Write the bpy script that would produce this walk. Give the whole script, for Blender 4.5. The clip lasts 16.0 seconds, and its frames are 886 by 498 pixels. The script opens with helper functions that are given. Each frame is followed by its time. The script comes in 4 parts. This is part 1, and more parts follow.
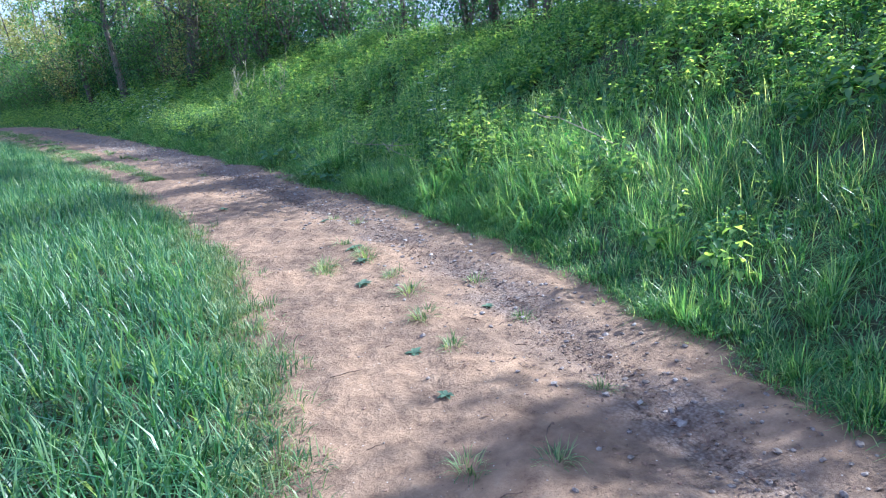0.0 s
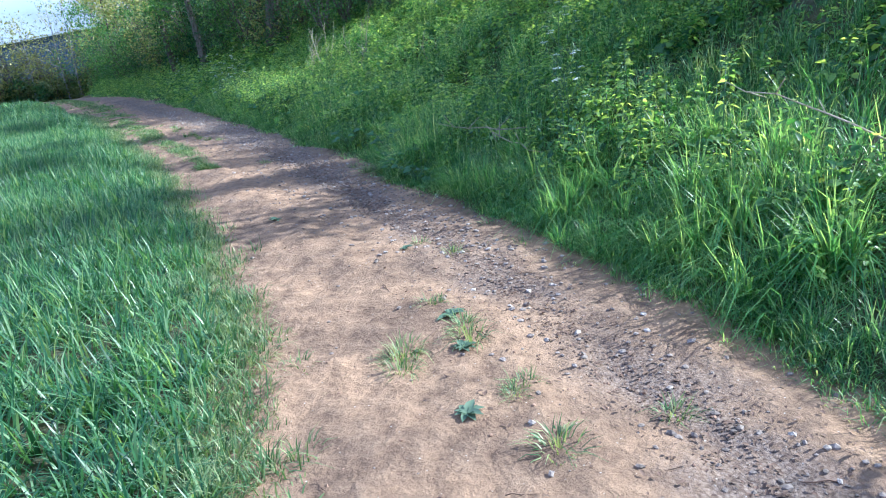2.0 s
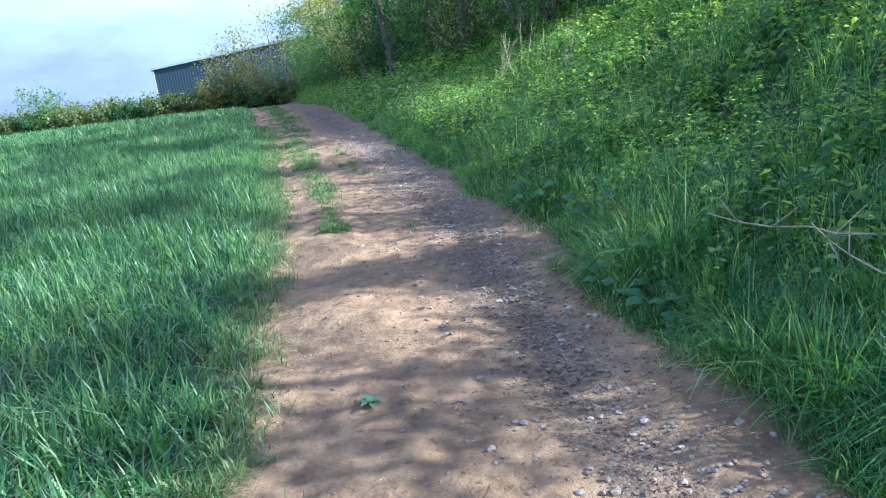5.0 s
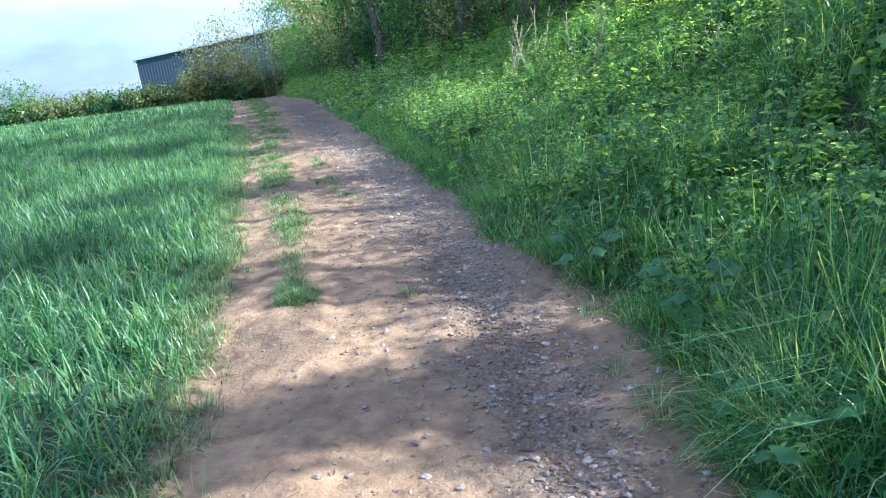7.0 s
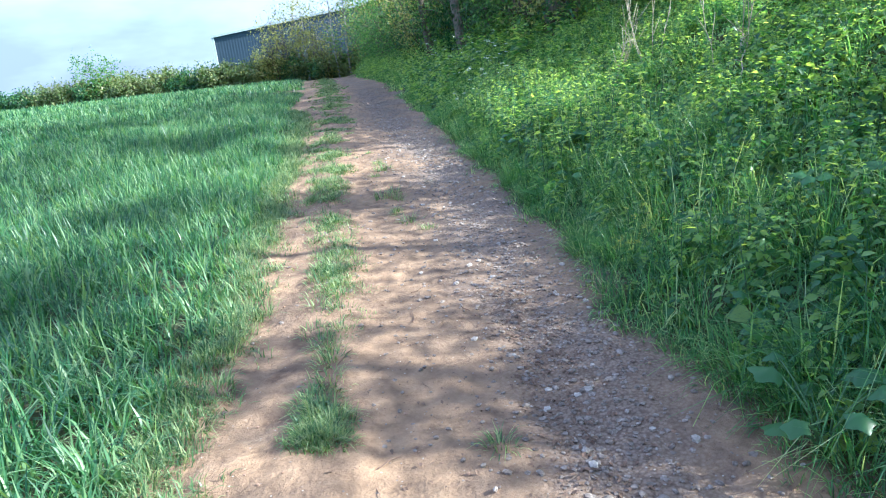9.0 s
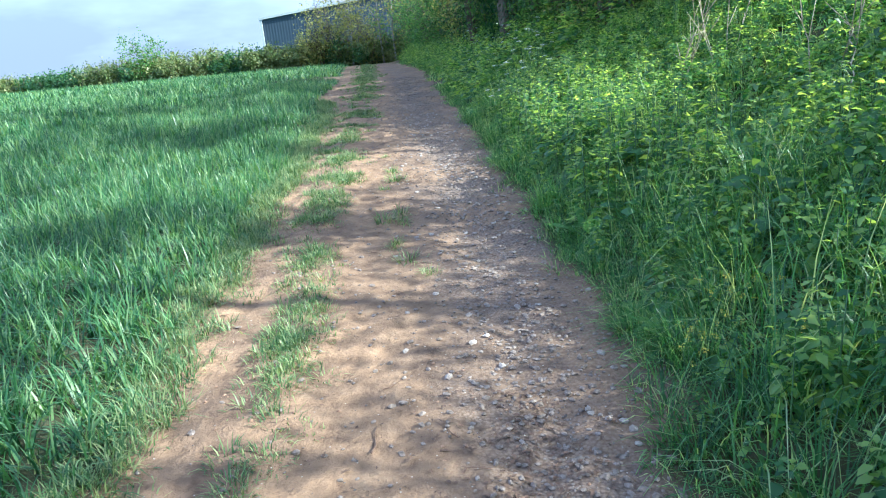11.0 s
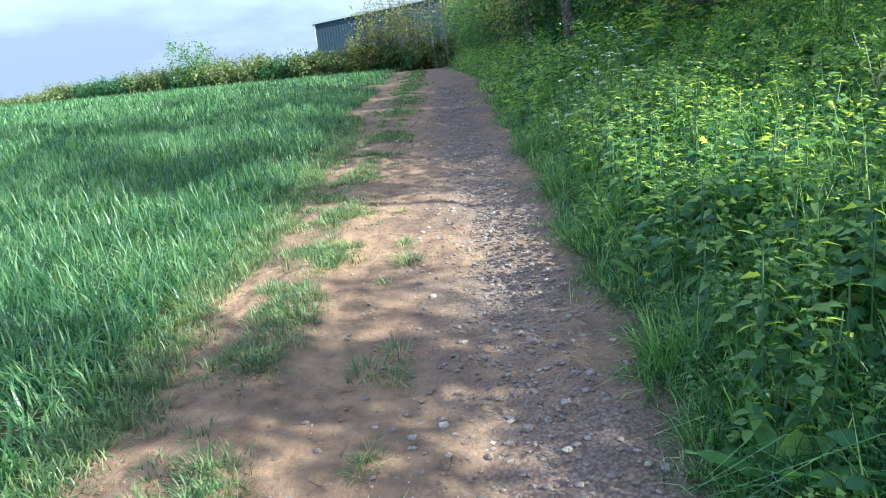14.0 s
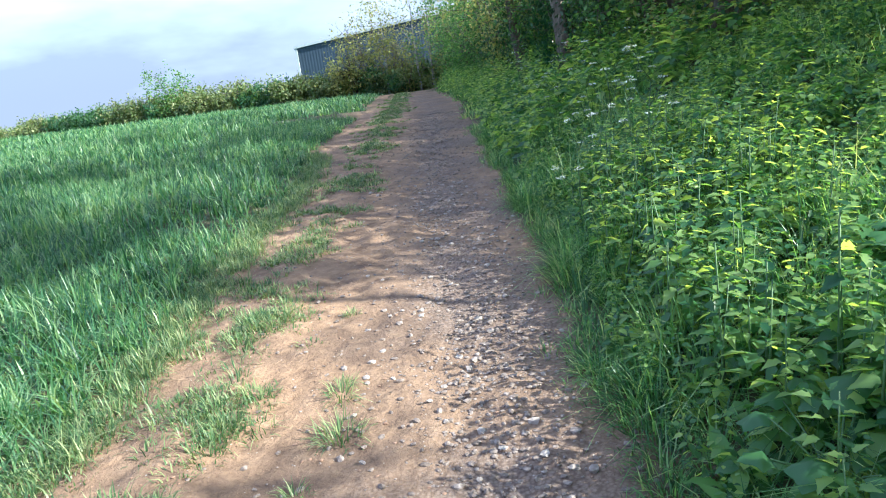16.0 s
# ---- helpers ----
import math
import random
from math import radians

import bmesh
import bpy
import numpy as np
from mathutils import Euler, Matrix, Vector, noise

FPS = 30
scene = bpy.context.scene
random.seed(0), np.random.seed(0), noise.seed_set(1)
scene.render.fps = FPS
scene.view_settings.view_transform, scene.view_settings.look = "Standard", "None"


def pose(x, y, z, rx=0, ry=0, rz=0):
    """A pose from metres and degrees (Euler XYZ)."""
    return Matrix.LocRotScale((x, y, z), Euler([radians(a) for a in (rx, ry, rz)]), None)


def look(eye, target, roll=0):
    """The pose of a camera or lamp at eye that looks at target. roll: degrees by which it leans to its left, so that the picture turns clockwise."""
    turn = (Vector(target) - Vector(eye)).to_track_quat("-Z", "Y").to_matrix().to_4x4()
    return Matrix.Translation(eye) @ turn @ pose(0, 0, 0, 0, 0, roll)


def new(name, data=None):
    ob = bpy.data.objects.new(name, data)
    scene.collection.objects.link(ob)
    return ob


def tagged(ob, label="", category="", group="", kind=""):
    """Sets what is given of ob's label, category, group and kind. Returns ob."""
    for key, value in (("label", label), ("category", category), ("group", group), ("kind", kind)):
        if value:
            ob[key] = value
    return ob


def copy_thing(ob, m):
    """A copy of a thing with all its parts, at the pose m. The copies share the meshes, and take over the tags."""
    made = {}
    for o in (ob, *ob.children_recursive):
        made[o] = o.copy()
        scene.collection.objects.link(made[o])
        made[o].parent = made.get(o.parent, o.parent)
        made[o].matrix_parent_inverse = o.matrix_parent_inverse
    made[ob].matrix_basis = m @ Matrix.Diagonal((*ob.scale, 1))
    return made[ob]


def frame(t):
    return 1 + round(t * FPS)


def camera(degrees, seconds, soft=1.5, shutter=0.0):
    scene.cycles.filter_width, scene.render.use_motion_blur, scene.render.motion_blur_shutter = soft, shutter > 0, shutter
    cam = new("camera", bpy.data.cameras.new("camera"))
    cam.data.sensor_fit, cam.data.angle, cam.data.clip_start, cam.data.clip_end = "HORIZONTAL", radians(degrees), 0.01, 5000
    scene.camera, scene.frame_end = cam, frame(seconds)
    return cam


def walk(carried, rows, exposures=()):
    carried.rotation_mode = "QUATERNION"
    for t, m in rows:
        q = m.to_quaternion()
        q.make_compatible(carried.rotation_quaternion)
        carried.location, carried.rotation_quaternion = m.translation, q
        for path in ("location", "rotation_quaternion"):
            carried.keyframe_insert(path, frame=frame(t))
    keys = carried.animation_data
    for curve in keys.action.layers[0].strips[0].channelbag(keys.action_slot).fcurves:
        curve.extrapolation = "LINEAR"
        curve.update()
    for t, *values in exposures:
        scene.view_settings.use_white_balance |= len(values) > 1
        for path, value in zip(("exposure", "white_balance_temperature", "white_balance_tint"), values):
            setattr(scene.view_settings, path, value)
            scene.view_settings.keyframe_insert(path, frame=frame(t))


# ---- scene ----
cam = camera(63.8, 16.0, 1.1)
PATH = [
    (0, (-1.503, -6.025, 1.708), (-0.616, -4.309, 1.189), -4.5),
    (0.5, (-1.224, -5.442, 1.698), (-0.364, -3.712, 1.178), -5.0),
    (1, (-1.018, -4.812, 1.678), (-0.195, -3.079, 1.112), -5.7),
    (1.5, (-0.766, -4.197, 1.653), (-0.02, -2.442, 1.05), -5.7),
    (2, (-0.577, -3.541, 1.652), (0.066, -1.743, 1.055), -6.0),
    (2.5, (-0.232, -2.958, 1.63), (0.423, -1.166, 1.032), -5.0),
    (3, (-0.035, -2.34, 1.631), (0.513, -0.523, 0.999), -4.5),
    (3.5, (0.155, -1.769, 1.635), (0.473, 0.101, 0.999), -5.4),
    (4, (0.256, -1.147, 1.607), (0.377, 0.761, 1.02), -5.8),
    (4.5, (0.371, -0.561, 1.626), (0.534, 1.357, 1.084), -6.3),
    (4.7, (0.399, -0.313, 1.646), (0.538, 1.611, 1.118), -6.5),
    (6.8, (0.518, 2.163, 1.66), (0.622, 4.079, 1.098), -7.3),
    (7, (0.537, 2.393, 1.66), (0.68, 4.308, 1.102), -6.9),
    (7.5, (0.464, 2.926, 1.647), (0.597, 4.839, 1.077), -7.9),
    (8, (0.479, 3.379, 1.639), (0.65, 5.276, 1.029), -7.8),
    (8.5, (0.528, 3.886, 1.64), (0.638, 5.781, 1.01), -6.6),
    (9, (0.536, 4.451, 1.7), (0.483, 6.362, 1.113), -6.3),
    (9.2, (0.564, 4.63, 1.699), (0.431, 6.547, 1.143), -6.1),
    (11.3, (0.813, 6.231, 1.665), (0.629, 8.12, 1.035), -5.5),
    (11.5, (0.817, 6.406, 1.648), (0.633, 8.292, 1.008), -6.0),
    (12, (0.84, 6.927, 1.655), (0.694, 8.815, 1.011), -5.4),
    (12.5, (0.922, 7.441, 1.622), (0.682, 9.288, 0.894), -6.3),
    (13, (0.854, 7.978, 1.622), (0.505, 9.794, 0.861), -6.6),
    (13.5, (0.799, 8.492, 1.631), (0.456, 10.346, 0.963), -5.9),
    (14, (0.722, 9.02, 1.6), (0.39, 10.903, 1.013), -5.9),
    (14.5, (0.691, 9.521, 1.626), (0.475, 11.43, 1.07), -6.3),
    (15, (0.724, 10.029, 1.646), (0.522, 11.945, 1.11), -6.6),
    (15.5, (0.633, 10.574, 1.633), (0.38, 12.487, 1.11), -7.4),
    (16, (0.623, 11.13, 1.616), (0.312, 13.03, 1.076), -7.5),
]
walk(cam, [(t, look(eye, target, roll)) for t, eye, target, roll in PATH], [(0, 1.36, 3700, 15), (4, 1.38, 3750, 9), (9, 1.76, 3850, 9), (12.5, 1.52, 3900, 4), (16, 1.58, 4050, 10)])
rng = np.random.default_rng(7)
SUN_AZ, SUN_EL = 101.0, 33.0

# ---- light ----
world = bpy.data.worlds.new("sky")
scene.world = world
world.use_nodes = True


def build_world():
    nt = world.node_tree
    nt.nodes.clear()
    out = nt.nodes.new("ShaderNodeOutputWorld")
    bg = nt.nodes.new("ShaderNodeBackground")
    sky = nt.nodes.new("ShaderNodeTexSky")
    sky.sky_type = "NISHITA"
    sky.sun_disc = False
    sky.sun_elevation, sky.sun_rotation = radians(SUN_EL), radians(SUN_AZ)
    sky.dust_density = 2.0
    tc = nt.nodes.new("ShaderNodeTexCoord")
    mp = nt.nodes.new("ShaderNodeMapping")
    mp.inputs["Scale"].default_value = (1.2, 1.2, 3.6)
    nz = nt.nodes.new("ShaderNodeTexNoise")
    nz.inputs["Scale"].default_value, nz.inputs["Detail"].default_value, nz.inputs["Roughness"].default_value = 1.5, 6, 0.5
    ramp = nt.nodes.new("ShaderNodeValToRGB")
    ramp.color_ramp.elements[0].position, ramp.color_ramp.elements[0].color = 0.40, (0.0, 0.0, 0.0, 1)
    ramp.color_ramp.elements[1].position, ramp.color_ramp.elements[1].color = 0.60, (1, 1, 1, 1)
    tone = nt.nodes.new("ShaderNodeMix")
    tone.data_type = "RGBA"
    tone.inputs["A"].default_value, tone.inputs["B"].default_value = (5.6, 4.8, 3.9, 1), (12.4, 10.7, 8.7, 1)
    nt.links.new(tc.outputs["Generated"], mp.inputs["Vector"])
    nt.links.new(mp.outputs["Vector"], nz.inputs["Vector"])
    nt.links.new(nz.outputs["Fac"], ramp.inputs["Fac"])
    nt.links.new(ramp.outputs["Color"], tone.inputs["Factor"])
    mix = nt.nodes.new("ShaderNodeMix")
    mix.data_type = "RGBA"
    mix.inputs["Factor"].default_value = 0.93
    nt.links.new(sky.outputs["Color"], mix.inputs["A"])
    nt.links.new(tone.outputs["Result"], mix.inputs["B"])
    nt.links.new(mix.outputs["Result"], bg.inputs["Color"])
    bg.inputs["Strength"].default_value = 0.05
    nt.links.new(bg.outputs["Background"], out.inputs["Surface"])


build_world()
sun_data = bpy.data.lights.new("sun", "SUN")
sun_data.energy, sun_data.angle, sun_data.color = 7.0, radians(0.53), (1.0, 0.71, 0.34)
sun = new("sun", sun_data)
_a, _e = radians(SUN_AZ), radians(SUN_EL)
sun_way = Vector((math.sin(_a) * math.cos(_e), math.cos(_a) * math.cos(_e), math.sin(_e)))
sun.rotation_euler = sun_way.to_track_quat("Z", "Y").to_euler()


# ---- materials ----
def mat_nodes(name):
    m = bpy.data.materials.new(name)
    m.use_nodes = True
    nt = m.node_tree
    nt.nodes.clear()
    return m, nt, nt.nodes.new("ShaderNodeOutputMaterial")


def ramp_node(nt, stops):
    r = nt.nodes.new("ShaderNodeValToRGB")
    while len(r.color_ramp.elements) < len(stops):
        r.color_ramp.elements.new(0.5)
    for el, (p, c) in zip(r.color_ramp.elements, stops):
        el.position, el.color = p, (*c, 1)
    return r


def foliage(name, stops, translucent=0.45, rough=0.45, patch=1.0, glow=(1.5, 1.45, 0.5), hue_obj=False):
    """Leaf or blade material: diffuse, translucent and a little gloss, varied leaf by leaf and patch by patch."""
    m, nt, out = mat_nodes(name)
    geo = nt.nodes.new("ShaderNodeNewGeometry")
    tc = nt.nodes.new("ShaderNodeTexCoord")
    nz = nt.nodes.new("ShaderNodeTexNoise")
    nz.inputs["Scale"].default_value, nz.inputs["Detail"].default_value = patch, 3
    nt.links.new(tc.outputs["Object"] if hue_obj else geo.outputs["Position"], nz.inputs["Vector"])
    add = nt.nodes.new("ShaderNodeMath")
    add.operation = "MULTIPLY_ADD"
    add.inputs[1].default_value, add.inputs[2].default_value = 0.68, -0.10
    nt.links.new(geo.outputs["Random Per Island"], add.inputs[0])
    mad = nt.nodes.new("ShaderNodeMath")
    mad.operation = "MULTIPLY_ADD"
    mad.inputs[1].default_value = 0.5
    nt.links.new(nz.outputs["Fac"], mad.inputs[0])
    nt.links.new(add.outputs[0], mad.inputs[2])
    r = ramp_node(nt, stops)
    nt.links.new(mad.outputs[0], r.inputs["Fac"])
    dif = nt.nodes.new("ShaderNodeBsdfPrincipled")
    dif.inputs["Roughness"].default_value = rough
    dif.inputs["Specular IOR Level"].default_value = 0.5
    nt.links.new(r.outputs["Color"], dif.inputs["Base Color"])
    tr = nt.nodes.new("ShaderNodeBsdfTranslucent")
    tint = nt.nodes.new("ShaderNodeMix")
    tint.data_type, tint.blend_type = "RGBA", "MULTIPLY"
    tint.clamp_result = True
    tint.inputs["Factor"].default_value = 1.0
    tint.inputs["B"].default_value = (*glow, 1)
    nt.links.new(r.outputs["Color"], tint.inputs["A"])
    nt.links.new(tint.outputs["Result"], tr.inputs["Color"])
    mx = nt.nodes.new("ShaderNodeMixShader")
    mx.inputs["Fac"].default_value = translucent
    nt.links.new(dif.outputs["BSDF"], mx.inputs[1])
    nt.links.new(tr.outputs["BSDF"], mx.inputs[2])
    nt.links.new(mx.outputs["Shader"], out.inputs["Surface"])
    return m


def solid(name, stops, scale=8.0, rough=0.85, bump=0.3, detail=6, metallic=0.0, stretch=(1, 1, 1)):
    """Opaque material with two scales of variation and relief."""
    m, nt, out = mat_nodes(name)
    tc = nt.nodes.new("ShaderNodeTexCoord")
    mp = nt.nodes.new("ShaderNodeMapping")
    mp.inputs["Scale"].default_value = stretch
    nz = nt.nodes.new("ShaderNodeTexNoise")
    nz.inputs["Scale"].default_value, nz.inputs["Detail"].default_value, nz.inputs["Roughness"].default_value = scale, detail, 0.65
    info = nt.nodes.new("ShaderNodeObjectInfo")
    nt.links.new(tc.outputs["Object"], mp.inputs["Vector"])
    nt.links.new(mp.outputs["Vector"], nz.inputs["Vector"])
    mad = nt.nodes.new("ShaderNodeMath")
    mad.operation = "MULTIPLY_ADD"
    mad.inputs[1].default_value = 0.25
    nt.links.new(info.outputs["Random"], mad.inputs[0])
    sub = nt.nodes.new("ShaderNodeMath")
    sub.operation = "SUBTRACT"
    sub.inputs[1].default_value = 0.12
    nt.links.new(nz.outputs["Fac"], sub.inputs[0])
    nt.links.new(sub.outputs[0], mad.inputs[2])
    r = ramp_node(nt, stops)
    nt.links.new(mad.outputs[0], r.inputs["Fac"])
    p = nt.nodes.new("ShaderNodeBsdfPrincipled")
    p.inputs["Roughness"].default_value, p.inputs["Metallic"].default_value = rough, metallic
    nt.links.new(r.outputs["Color"], p.inputs["Base Color"])
    if bump:
        b = nt.nodes.new("ShaderNodeBump")
        b.inputs["Strength"].default_value, b.inputs["Distance"].default_value = bump, 0.02
        nt.links.new(nz.outputs["Fac"], b.inputs["Height"])
        nt.links.new(b.outputs["Normal"], p.inputs["Normal"])
    nt.links.new(p.outputs["BSDF"], out.inputs["Surface"])
    return m


def ground_material():
    """Trodden red-brown earth, a stony strip, and dark litter under the plants, by the sheet's own soil attributes."""
    m, nt, out = mat_nodes("ground")
    n, l = nt.nodes.new, nt.links.new
    geo = n("ShaderNodeNewGeometry")

    def noise_tex(scale, detail=5, rough=0.6):
        t = n("ShaderNodeTexNoise")
        t.inputs["Scale"].default_value, t.inputs["Detail"].default_value, t.inputs["Roughness"].default_value = scale, detail, rough
        l(geo.outputs["Position"], t.inputs["Vector"])
        return t

    big, mid, fine = noise_tex(1.3, 5), noise_tex(7, 8, 0.66), noise_tex(38, 4, 0.6)

    def attr(name):
        a = n("ShaderNodeAttribute")
        a.attribute_name = name
        return a.outputs["Fac"]

    def mix(fac, a, b, kind="MIX"):
        x = n("ShaderNodeMix")
        x.data_type, x.blend_type = "RGBA", kind
        for sock, v in (("Factor", fac), ("A", a), ("B", b)):
            if isinstance(v, bpy.types.NodeSocket):
                l(v, x.inputs[sock])
            else:
                x.inputs[sock].default_value = v if sock == "Factor" else (*v, 1)
        return x.outputs["Result"]

    earth = ramp_node(nt, SOIL_STOPS)
    l(mid.outputs["Fac"], earth.inputs["Fac"])
    blot = ramp_node(nt, [(0.35, (0.62, 0.61, 0.64)), (0.62, (1.12, 1.08, 1.02))])
    l(big.outputs["Fac"], blot.inputs["Fac"])
    col = mix(1.0, earth.outputs["Color"], blot.outputs["Color"], "MULTIPLY")
    vor = n("ShaderNodeTexVoronoi")
    vor.inputs["Scale"].default_value = 55
    l(geo.outputs["Position"], vor.inputs["Vector"])
    stone = ramp_node(nt, [(0.0, (0.25, 0.205, 0.18)), (0.4, (0.19, 0.15, 0.13)), (0.7, (0.11, 0.082, 0.07))])
    l(vor.outputs["Distance"], stone.inputs["Fac"])
    specks = n("ShaderNodeTexVoronoi")
    specks.inputs["Scale"].default_value = 34
    l(geo.outputs["Position"], specks.inputs["Vector"])
    dot = ramp_node(nt, [(0.10, (1, 1, 1)), (0.17, (0, 0, 0))])
    l(specks.outputs["Distance"], dot.inputs["Fac"])
    hue = ramp_node(nt, [(0.2, (0.10, 0.06, 0.045)), (0.5, (0.30, 0.25, 0.21)), (0.9, (0.46, 0.42, 0.38))])
    split = n("ShaderNodeSeparateColor")
    l(specks.outputs["Color"], split.inputs["Color"])
    l(split.outputs[0], hue.inputs["Fac"])
    few = n("ShaderNodeMath")
    few.operation = "GREATER_THAN"
    few.inputs[1].default_value = 0.7
    l(split.outputs[1], few.inputs[0])
    speck = n("ShaderNodeMath")
    speck.operation = "MULTIPLY"
    l(dot.outputs["Color"], speck.inputs[0])
    l(few.outputs[0], speck.inputs[1])
    col = mix(attr("gravel"), col, stone.outputs["Color"])
    col = mix(speck.outputs[0], col, hue.outputs["Color"])
    litter = ramp_node(nt, [(0.3, (0.03, 0.045, 0.02)), (0.7, (0.09, 0.08, 0.045))])
    l(mid.outputs["Fac"], litter.inputs["Fac"])
    col = mix(attr("litter"), col, litter.outputs["Color"])
    far = ramp_node(nt, [(0.3, (0.035, 0.10, 0.035)), (0.7, (0.07, 0.16, 0.05))])
    l(big.outputs["Fac"], far.inputs["Fac"])
    col = mix(attr("sward"), col, far.outputs["Color"])
    p = n("ShaderNodeBsdfPrincipled")
    p.inputs["Roughness"].default_value = 0.95
    p.inputs["Specular IOR Level"].default_value = 0.2
    l(col, p.inputs["Base Color"])
    h = n("ShaderNodeMath")
    h.operation = "MULTIPLY_ADD"
    h.inputs[1].default_value = 0.06
    l(fine.outputs["Fac"], h.inputs[0])
    l(mid.outputs["Fac"], h.inputs[2])
    b = n("ShaderNodeBump")
    b.inputs["Strength"].default_value, b.inputs["Distance"].default_value = 0.85, 0.06
    l(h.outputs[0], b.inputs["Height"])
    l(b.outputs["Normal"], p.inputs["Normal"])
    l(p.outputs["BSDF"], out.inputs["Surface"])
    return m


SOIL_STOPS = [(0.28, (0.12, 0.080, 0.056)), (0.42, (0.215, 0.150, 0.10)), (0.58, (0.29, 0.205, 0.135)), (0.78, (0.38, 0.285, 0.19))]
M_GROUND = ground_material()
M_CROP = foliage("crop_blade", [(0.15, (0.022, 0.062, 0.036)), (0.42, (0.062, 0.145, 0.066)), (0.62, (0.115, 0.22, 0.09)), (0.78, (0.24, 0.34, 0.18))], 0.42, 0.4, 0.7, (2.2, 2.0, 0.6))
M_GRASS = foliage("grass_blade", [(0.18, (0.022, 0.065, 0.034)), (0.42, (0.066, 0.15, 0.07)), (0.66, (0.14, 0.26, 0.115)), (0.80, (0.33, 0.42, 0.27))], 0.5, 0.34, 1.5, (2.9, 2.5, 0.6))
M_NETTLE = foliage("nettle_leaf", [(0.15, (0.026, 0.078, 0.038)), (0.45, (0.080, 0.165, 0.065)), (0.75, (0.22, 0.32, 0.11))], 0.54, 0.38, 1.2, (3.3, 2.7, 0.5))
M_DOCK = foliage("broad_leaf", [(0.1, (0.045, 0.11, 0.045)), (0.6, (0.075, 0.165, 0.06)), (0.9, (0.13, 0.24, 0.08))], 0.45, 0.4, 3.0, (2.3, 2.0, 0.8))
M_TREE = foliage("tree_leaf", [(0.1, (0.04, 0.10, 0.04)), (0.5, (0.09, 0.19, 0.065)), (0.9, (0.20, 0.30, 0.10))], 0.5, 0.45, 0.6, (2.2, 1.9, 0.5))
M_SHRUB = foliage("shrub_leaf", [(0.1, (0.022, 0.06, 0.034)), (0.5, (0.045, 0.11, 0.052)), (0.9, (0.12, 0.21, 0.08))], 0.42, 0.42, 0.6, (2.2, 1.9, 0.5))
M_IVY = foliage("ivy_leaf", [(0.1, (0.015, 0.05, 0.022)), (0.5, (0.03, 0.085, 0.03)), (0.9, (0.06, 0.13, 0.04))], 0.2, 0.3, 0.6)
M_SPRING = foliage("young_leaf", [(0.1, (0.14, 0.16, 0.05)), (0.5, (0.27, 0.29, 0.08)), (0.9, (0.44, 0.40, 0.15))], 0.4, 0.5, 0.6)
M_HEDGE = foliage("hedge_leaf", [(0.1, (0.07, 0.11, 0.035)), (0.5, (0.14, 0.19, 0.06)), (0.9, (0.27, 0.27, 0.12))], 0.3, 0.5, 0.5)
M_FLOWER = foliage("white_flower", [(0.1, (0.62, 0.66, 0.55)), (0.9, (0.85, 0.86, 0.80))], 0.3, 0.6, 2.0, (1, 1, 1))
M_YELLOW = foliage("yellow_flower", [(0.1, (0.65, 0.55, 0.04)), (0.9, (0.80, 0.70, 0.08))], 0.3, 0.6, 2.0, (1, 1, 1))
M_BARK = solid("bark", [(0.3, (0.055, 0.045, 0.035)), (0.55, (0.13, 0.105, 0.085)), (0.75, (0.24, 0.21, 0.17))], 14, 0.9, 0.8, 6, 0, (1, 1, 0.25))
M_BIRCH = solid("birch_bark", [(0.3, (0.12, 0.11, 0.09)), (0.45, (0.30, 0.28, 0.24)), (0.7, (0.48, 0.45, 0.40))], 9, 0.7, 0.4, 6, 0, (1, 1, 2.5))
M_DEAD = solid("dry_stem", [(0.3, (0.28, 0.22, 0.15)), (0.7, (0.52, 0.45, 0.34))], 20, 0.8, 0.3)
M_STALK = solid("green_stalk", [(0.3, (0.05, 0.10, 0.03)), (0.7, (0.09, 0.16, 0.05))], 20, 0.6, 0.1)
M_STONE = solid("stone", [(0.25, (0.16, 0.13, 0.12)), (0.5, (0.30, 0.26, 0.24)), (0.75, (0.46, 0.42, 0.39))], 25, 0.85, 0.5)
M_CLOD = solid("earth_crumb", [(0.25, (0.08, 0.05, 0.035)), (0.5, (0.20, 0.125, 0.085)), (0.8, (0.38, 0.26, 0.18))], 30, 0.95, 0)
M_PEBBLE = solid("pebble", [(0.3, (0.10, 0.08, 0.07)), (0.5, (0.23, 0.19, 0.17)), (0.7, (0.42, 0.37, 0.34))], 35, 0.85, 0)
M_TUFT = foliage("tuft_blade", [(0.15, (0.045, 0.095, 0.04)), (0.45, (0.11, 0.19, 0.07)), (0.75, (0.30, 0.35, 0.17))], 0.4, 0.45, 4.0)
M_LUSH = foliage("lush_blade", [(0.1, (0.05, 0.13, 0.045)), (0.5, (0.12, 0.24, 0.075)), (0.9, (0.28, 0.39, 0.14))], 0.5, 0.36, 1.5, (2.3, 2.0, 0.8))
M_WEED = foliage("dull_leaf", [(0.1, (0.05, 0.09, 0.05)), (0.5, (0.09, 0.14, 0.085)), (0.9, (0.17, 0.21, 0.14))], 0.15, 0.6, 3.0, (1.3, 1.3, 0.8))
M_LITTER = solid("dead_leaf", [(0.3, (0.07, 0.045, 0.03)), (0.6, (0.16, 0.10, 0.07)), (0.8, (0.28, 0.2, 0.14))], 30, 0.8, 0.2)
M_STEEL = solid("blue_grey_cladding", [(0.3, (0.032, 0.05, 0.085)), (0.7, (0.042, 0.065, 0.105))], 0.6, 0.75, 0.05, 4, 0.0, (0.1, 0.1, 1))
